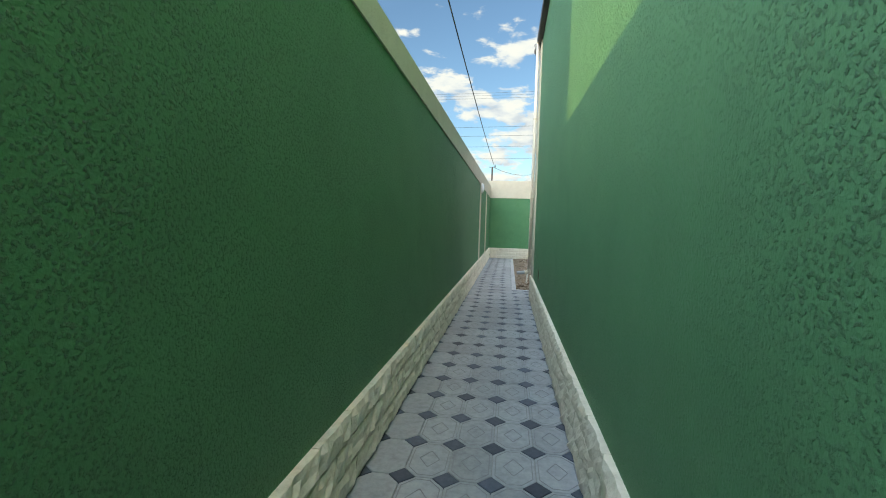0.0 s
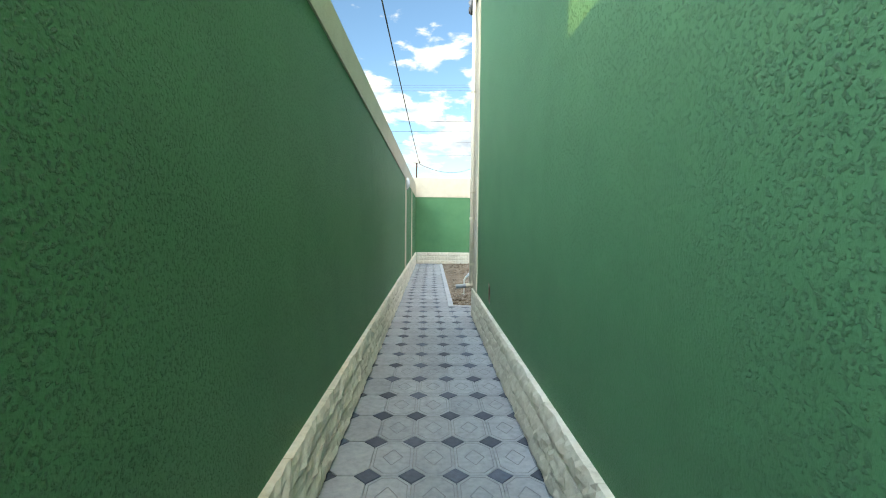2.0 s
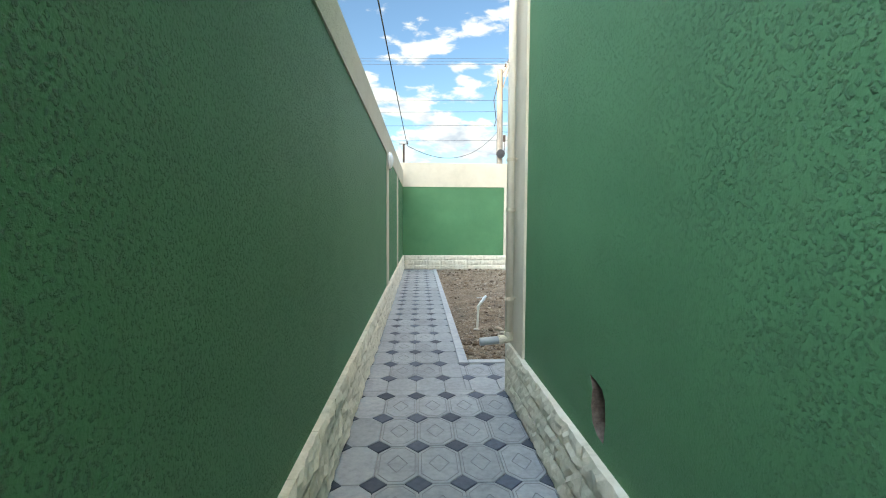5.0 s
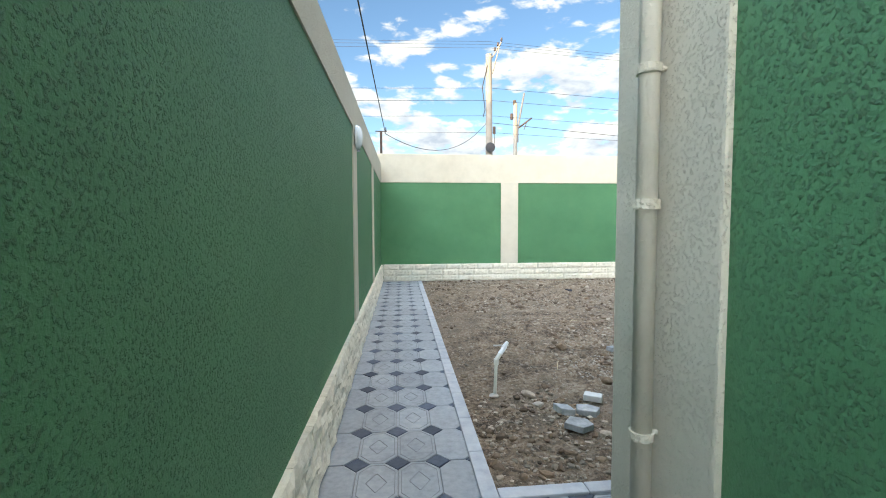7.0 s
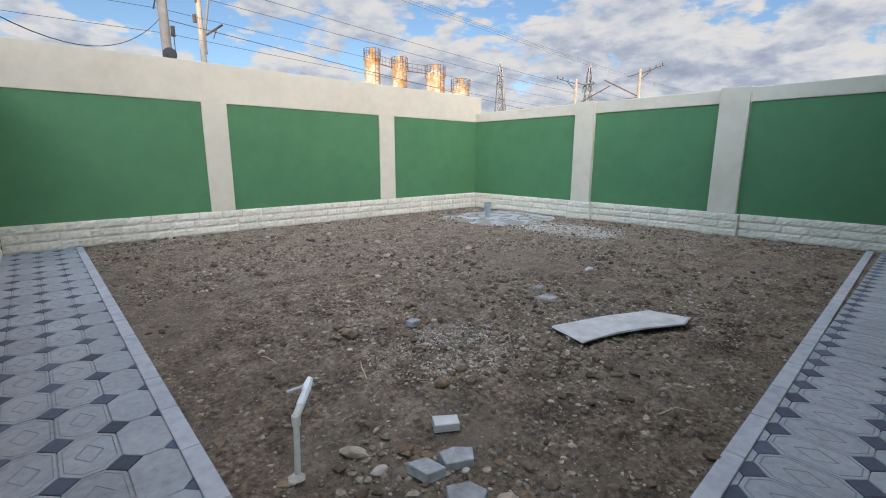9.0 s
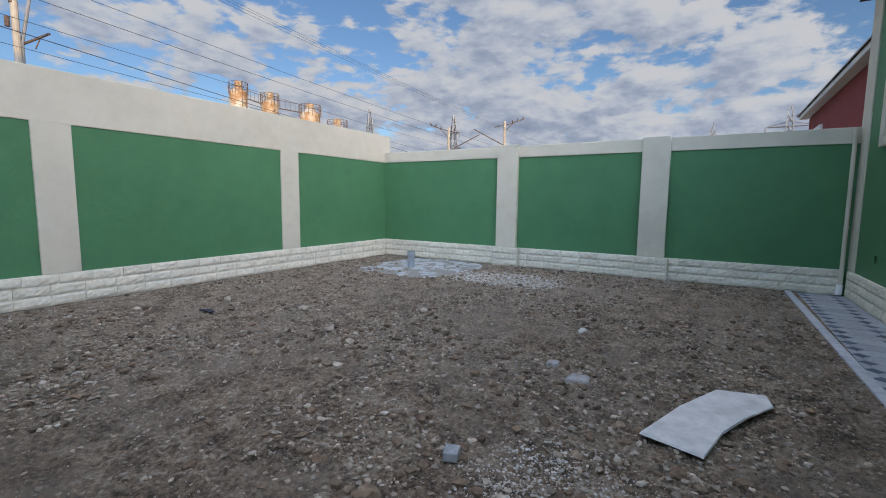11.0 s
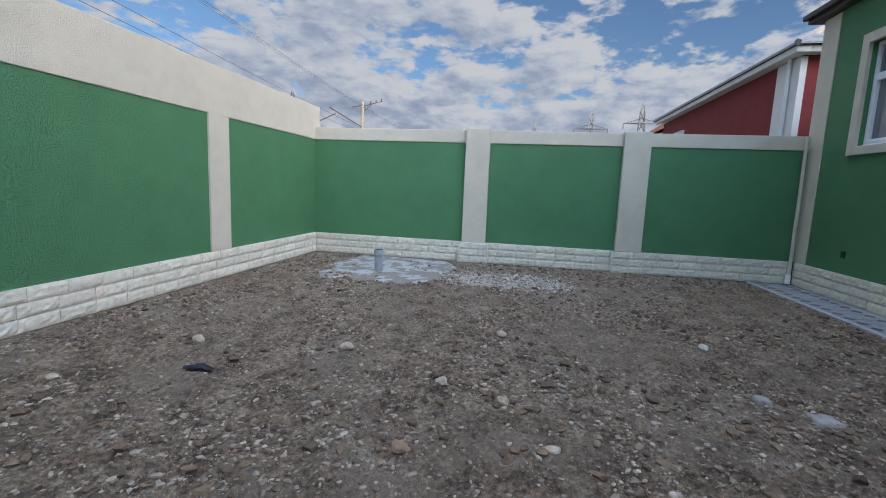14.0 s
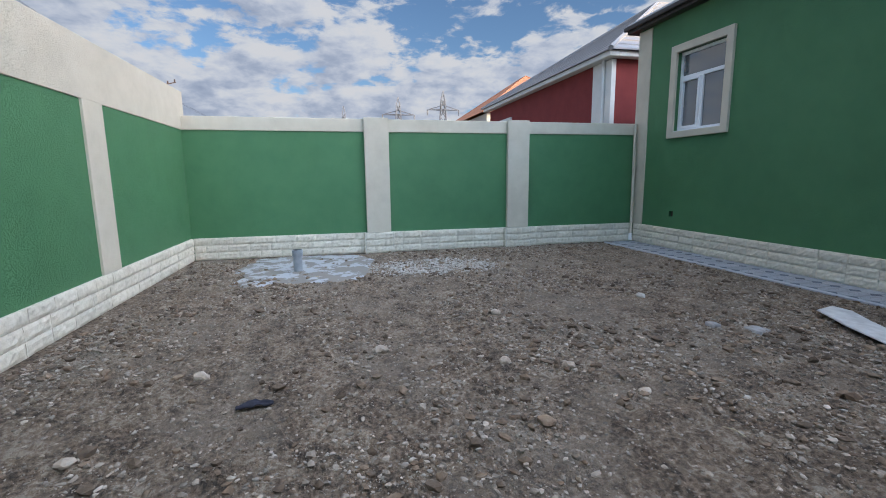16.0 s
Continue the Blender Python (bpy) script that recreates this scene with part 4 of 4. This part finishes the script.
scatter("clods", 9000, 0.007, 0.05, CLOD, "brown soil clods and dull stones on the ground", "clods", 1, YARD, clumps)
scatter("pebbles", 30000, 0.004, 0.028, PEBBLE, "small pale pebbles strewn over the soil", "pebbles", 2, YARD, clumps)
scatter("grit", 56000, 0.004, 0.016, PEBBLE, "fine pale brown grit covering the soil", "grit", 3, YARD)


def gravel_heap(x, y):
    d = ((x - 7.9) / 0.75) ** 2 + ((y - 11.1) / 1.25) ** 2
    return 1.0 if d < 0.5 else max(0.0, 1.2 - d)


scatter("gravel", 2600, 0.010, 0.034, PALE_STONE, "spread of pale crushed limestone gravel", "gravel", 5, (6.8, 9.2, 9.4, 12.9), gravel_heap)


def dust_spread(x, y):
    return max(0.0, 1.0 - ((x - 2.1) / 0.75) ** 2 - ((y - 8.35) / 0.6) ** 2) * (0.5 + noise.noise(Vector((x * 4, y * 4, 1))))


scatter("mortar_crumbs", 3200, 0.003, 0.014, PALE_STONE, "pale crumbs of dried mortar on the soil", "crumbs", 7, (1.3, 2.9, 7.7, 9.0), dust_spread)


# ---- plinth stones ----
def stone_mesh(seed, length, height, depth, chips):
    """A rock-faced block: chamfered rim, lumpy front; its back at y = 0, front towards -y, from x = 0."""
    bm = bmesh.new()
    nx, nz = max(3, round(length / 0.045)), 4
    grid = []
    for j in range(nz + 1):
        row = []
        for i in range(nx + 1):
            u, v = i / nx, j / nz
            x, z = u * length, v * height
            rim = i in (0, nx) or j in (0, nz)
            chip = noise.noise(Vector((x * 17 + z * 9, z * 15, seed * 3.7))) + 0.6 * noise.noise(Vector((x * 41, z * 37, seed * 5.3)))
            bulge = depth * (0.48 + 0.6 * chips * chip) if rim else depth * (0.8 + chips * chip)
            row.append(bm.verts.new((u * (length - 0.004) + 0.002, -0.021 - bulge, v * (height - 0.006) + 0.003)))
        grid.append(row)
    for j in range(nz):
        for i in range(nx):
            bm.faces.new((grid[j][i], grid[j][i + 1], grid[j + 1][i + 1], grid[j + 1][i]))
    rim = [*grid[0], *[grid[j][nx] for j in range(1, nz + 1)], *reversed(grid[nz][:-1]), *[grid[j][0] for j in range(nz - 1, 0, -1)]]
    back = [bm.verts.new((v.co.x, 0, v.co.z)) for v in rim]
    for i in range(len(rim)):
        j = (i + 1) % len(rim)
        bm.faces.new((rim[i], rim[j], back[j], back[i]))
    me = bpy.data.meshes.new("stone_block")
    bmesh.ops.recalc_face_normals(bm, faces=bm.faces)
    bm.to_mesh(me)
    bm.free()
    me.materials.append(STONE)
    return me


COURSE = PLINTH / 3
BLOCKS = {}


def block(length, seed, chips):
    key = (round(length, 3), seed, chips)
    if key not in BLOCKS:
        BLOCKS[key] = stone_mesh(seed + length * 10, length, COURSE, 0.032, chips)
    return BLOCKS[key]


def plinth(name, origin, angle, run, gaps=(), chips=0.34):
    """Three courses of blocks along a wall's foot. angle: degrees, the way the run goes; the face looks to the right of it."""
    rnd = random.Random(name)
    top = tagged(empty(name, *origin), "cream-painted rock-faced stone plinth in three courses", "plinth", kind="structure")
    top.rotation_euler.z = radians(angle)
    bm = bmesh.new()
    spans, at = [], 0.0
    for a, b in sorted(gaps):
        spans.append((at, a))
        at = b
    spans.append((at, run))
    for a, b in spans:
        box(bm, a, b, -0.019, -0.002, -0.14, PLINTH - 0.006)
    part("backing", bm, MORTAR, top)
    for c in range(3):
        for a, b in spans:
            x = a
            first = rnd.choice((0.2, 0.3, 0.4))
            while x < b - 0.01:
                ln = min(first or 0.4, b - x)
                first = None
                if b - x - ln < 0.08:
                    ln = b - x
                ob = new("stone_block", block(ln, rnd.randrange(6), chips))
                ob.parent = top
                ob.location = (x, 0, c * COURSE)
                x += ln


plinth("plinth_west", (XW, SOUTH, 0), 90, YN - 0.045 - SOUTH, chips=0.6)
plinth("plinth_house_side", (XH, YW, 0), -90, YW - SOUTH, chips=0.6)
plinth("plinth_house_front", (HE - 0.14, YH, 0), 180 + math.degrees(SKEW), HE - 0.14 - XH + 0.04)
plinth("plinth_north", (XW + 0.05, YN, 0), 0, XE - XW - 0.07)
plinth("plinth_east", (XE, YN - 0.045, 0), -90, YN - 0.12 - YH, gaps=[(YN - 0.045 - b, YN - 0.045 - a) for a, b in ((8.48, 9.08), (11.59, 12.19))])
for k, (a, b) in enumerate(((8.48, 9.08), (11.59, 12.19))):
    bm = bmesh.new()
    box(bm, XE - 0.115, XE + 0.05, a + 0.025, b - 0.025, -0.14, PLINTH - 0.006)
    tagged(part("pilaster_core", bm, MORTAR, wall_e), "", "")
    plinth("pilaster_plinth_%d" % (k + 1), (XE - 0.11, b, 0), -90, b - a)
    plinth("pilaster_side_%d" % (k + 1), (XE - 0.15, a + 0.025, 0), 0, 0.15)
    plinth("pilaster_flank_%d" % (k + 1), (XE, b - 0.025, 0), 180, 0.15)


# ---- paving ----
PX, PY, CUT, GAP = 0.25, 0.405, 0.078, 0.0025
FX0, FX1 = XW + 0.02, XH - 0.02


def clip(poly, rect):
    """A convex polygon cut to a rectangle."""
    x0, x1, y0, y1 = rect
    for axis, lim, keep in ((0, x0, 1), (0, x1, -1), (1, y0, 1), (1, y1, -1)):
        out = []
        for i, a in enumerate(poly):
            b = poly[(i + 1) % len(poly)]
            da, db = (a[axis] - lim) * keep, (b[axis] - lim) * keep
            if da >= 0:
                out.append(a)
            if da * db < 0:
                t = da / (da - db)
                out.append((a[0] + (b[0] - a[0]) * t, a[1] + (b[1] - a[1]) * t))
        poly = out
        if len(poly) < 3:
            return []
    return poly


def shrink(poly, d):
    """The polygon moved inwards by about d."""
    cx, cy = sum(p[0] for p in poly) / len(poly), sum(p[1] for p in poly) / len(poly)
    out = []
    for x, y in poly:
        l = math.hypot(x - cx, y - cy) or 1
        k = max(0.05, 1 - d / l)
        out.append((cx + (x - cx) * k, cy + (y - cy) * k))
    return out


def tile_mesh(poly, mat, rings):
    """A low slab with a chamfer, and pressed lines inside it where rings are given as (inset, depth)."""
    verts, faces, n = [], [], len(poly)
    loops = [(poly, -0.02), (poly, -0.0025), (shrink(poly, 0.004), 0.0)] + [(shrink(poly, d) if isinstance(d, float) else d, z) for d, z in rings]
    for pts, z in loops:
        verts += [(x, y, z) for x, y in pts]
    for k in range(len(loops) - 1):
        for i in range(n):
            j = (i + 1) % n
            faces.append((k * n + i, k * n + j, (k + 1) * n + j, (k + 1) * n + i))
    faces.append(tuple((len(loops) - 1) * n + i for i in range(n)))
    me = bpy.data.meshes.new("tile")
    me.from_pydata(verts, [], faces)
    me.materials.append(mat)
    me.materials.append(GROOVE)
    for k in range(len(loops) - 1):
        if loops[k + 1][1] < -0.0026 or loops[k][1] < -0.0026 and k > 1:
            for i in range(n):
                me.polygons[k * n + i].material_index = 1
    return me


OCT = [(-PX / 2 + CUT, -PY / 2), (PX / 2 - CUT, -PY / 2), (PX / 2, -PY / 2 + CUT), (PX / 2, PY / 2 - CUT), (PX / 2 - CUT, PY / 2), (-PX / 2 + CUT, PY / 2), (-PX / 2, PY / 2 - CUT), (-PX / 2, -PY / 2 + CUT)]
OCT = [(x * (1 - 2 * GAP / PX), y * (1 - 2 * GAP / PY)) for x, y in OCT]
DIA = [(0, -CUT + GAP), (CUT - GAP, 0), (0, CUT - GAP), (-CUT + GAP, 0)]


def lozenge(w, h, e=0.004):
    """A diamond with slightly cut tips, its points in the octagon's order."""
    return [(-e, -h), (e, -h), (w, -e), (w, e), (e, h), (-e, h), (-w, e), (-w, -e)]


LINES = ((0.020, 0.0), (0.0235, -0.0028), (0.027, 0.0), (lozenge(0.062, 0.092), 0.0), (lozenge(0.058, 0.087), -0.003), (lozenge(0.053, 0.08), -0.0005))
FULL_OCT, FULL_DIA = tile_mesh(OCT, TILE, LINES), tile_mesh(DIA, DARK, ())


def pave(name, rects, ox, row_at, label):
    """Fills rectangles with long octagons and dark diamonds; row_at(j) gives the y and the sideways drift of a row of diamonds."""
    top = tagged(empty(name), label, "paving", kind="structure")
    x0, x1 = min(r[0] for r in rects), max(r[1] for r in rects)
    y0, y1 = min(r[2] for r in rects), max(r[3] for r in rects)
    rnd = random.Random(name)
    i0, i1 = int((x0 - ox) / PX) - 2, int((x1 - ox) / PX) + 2
    for kind, shape, full, mat in (("octagon_tile", OCT, FULL_OCT, TILE), ("diamond_tile", DIA, FULL_DIA, DARK)):
        for j in range(-60, 61):
            (ya, da), (yb, db) = row_at(j), row_at(j + 1)
            if yb < y0 - PY or ya > y1 + PY:
                continue
            eight = kind == "octagon_tile"
            cy, drift, stretch = ((ya + yb) / 2, (da + db) / 2 + PX / 2, (yb - ya) / PY) if eight else (ya, da, 1.0)
            for i in range(i0, i1 + 1):
                cx = ox + i * PX + drift
                poly = [(x + cx, y * stretch + cy) for x, y in shape]
                for rect in rects:
                    cut = clip(poly, rect)
                    if len(cut) < 3 or (max(p[0] for p in cut) - min(p[0] for p in cut)) < 0.012 or (max(p[1] for p in cut) - min(p[1] for p in cut)) < 0.012:
                        continue
                    whole = len(cut) == len(poly) and all(abs(a[0] - b[0]) + abs(a[1] - b[1]) < 1e-6 for a, b in zip(cut, poly))
                    ob = new(kind, full if whole else tile_mesh([(x - cx, y - cy) for x, y in cut], mat, ()))
                    ob.parent = top
                    ob.location = (cx, cy, rnd.uniform(-0.0015, 0.0015))
                    ob.rotation_euler = (rnd.uniform(-0.004, 0.004), rnd.uniform(-0.004, 0.004), 0)
                    if whole:
                        ob.scale.y = stretch


def long_rows(j):
    """The rows beside the west wall, laid a little wider apart at the house corner."""
    if j <= 0:
        return 4.27 + PY * j, 0.0
    if j <= 9:
        return 4.27 + 3.79 * j / 9, -0.07 * j / 9
    return 8.06 + PY * (j - 9), -0.07


KERB = 0.095
CORNER_Y = YW + 0.03
pave("paving_west", [(FX0, FX1, -4.6, CORNER_Y), (FX0, PATH_X - KERB, CORNER_Y, YN - 0.03)], 0.02, long_rows, "pale octagon paving with dark diamonds along the wall")
pave("paving_front", [(PATH_X - KERB + 0.002, HE - 0.15, CORNER_Y, PATH_Y - 0.02)], -0.03, lambda j: (5.955 + PY * j, 0.0), "pale octagon paving with dark diamonds by the house")
for name, rows in (("pavement_bed", (XW, XH, SOUTH, YH, -0.15, -0.012)), ("path_bed", (XW, PATH_X - 0.01, YH, YN, -0.15, -0.0125)), ("front_bed", (PATH_X - 0.01, XE, YH, PATH_Y + 0.06, -0.15, -0.0122))):
    tagged(boxes(name, [rows], GROUT), "grey mortar bed under the paving", "paving bed", kind="structure")


def kerb_mesh(length):
    bm = bmesh.new()
    box(bm, 0.002, length - 0.002, -KERB / 2, KERB / 2, -0.14, 0.016, 0.008)
    me = bpy.data.meshes.new("kerb_stone")
    bm.to_mesh(me)
    bm.free()
    me.materials.append(CURB)
    return me


def kerb(name, x, y, angle, run, step=0.5):
    top = tagged(empty(name, x, y, 0), "grey concrete kerb stones edging the path", "kerb", kind="structure")
    top.rotation_euler.z = radians(angle)
    full, at = kerb_mesh(step), 0.0
    while at < run - 0.02:
        ob = new("kerb_stone", full if run - at >= step else kerb_mesh(run - at))
        ob.parent = top
        ob.location.x = at
        at += step


kerb("kerb_west", PATH_X - KERB / 2, PATH_Y - KERB + 0.001, 90, YN - PATH_Y + KERB - 0.06)
kerb("kerb_front", PATH_X + 0.002, PATH_Y - KERB / 2, math.degrees(SKEW), HE - 0.16 - PATH_X)
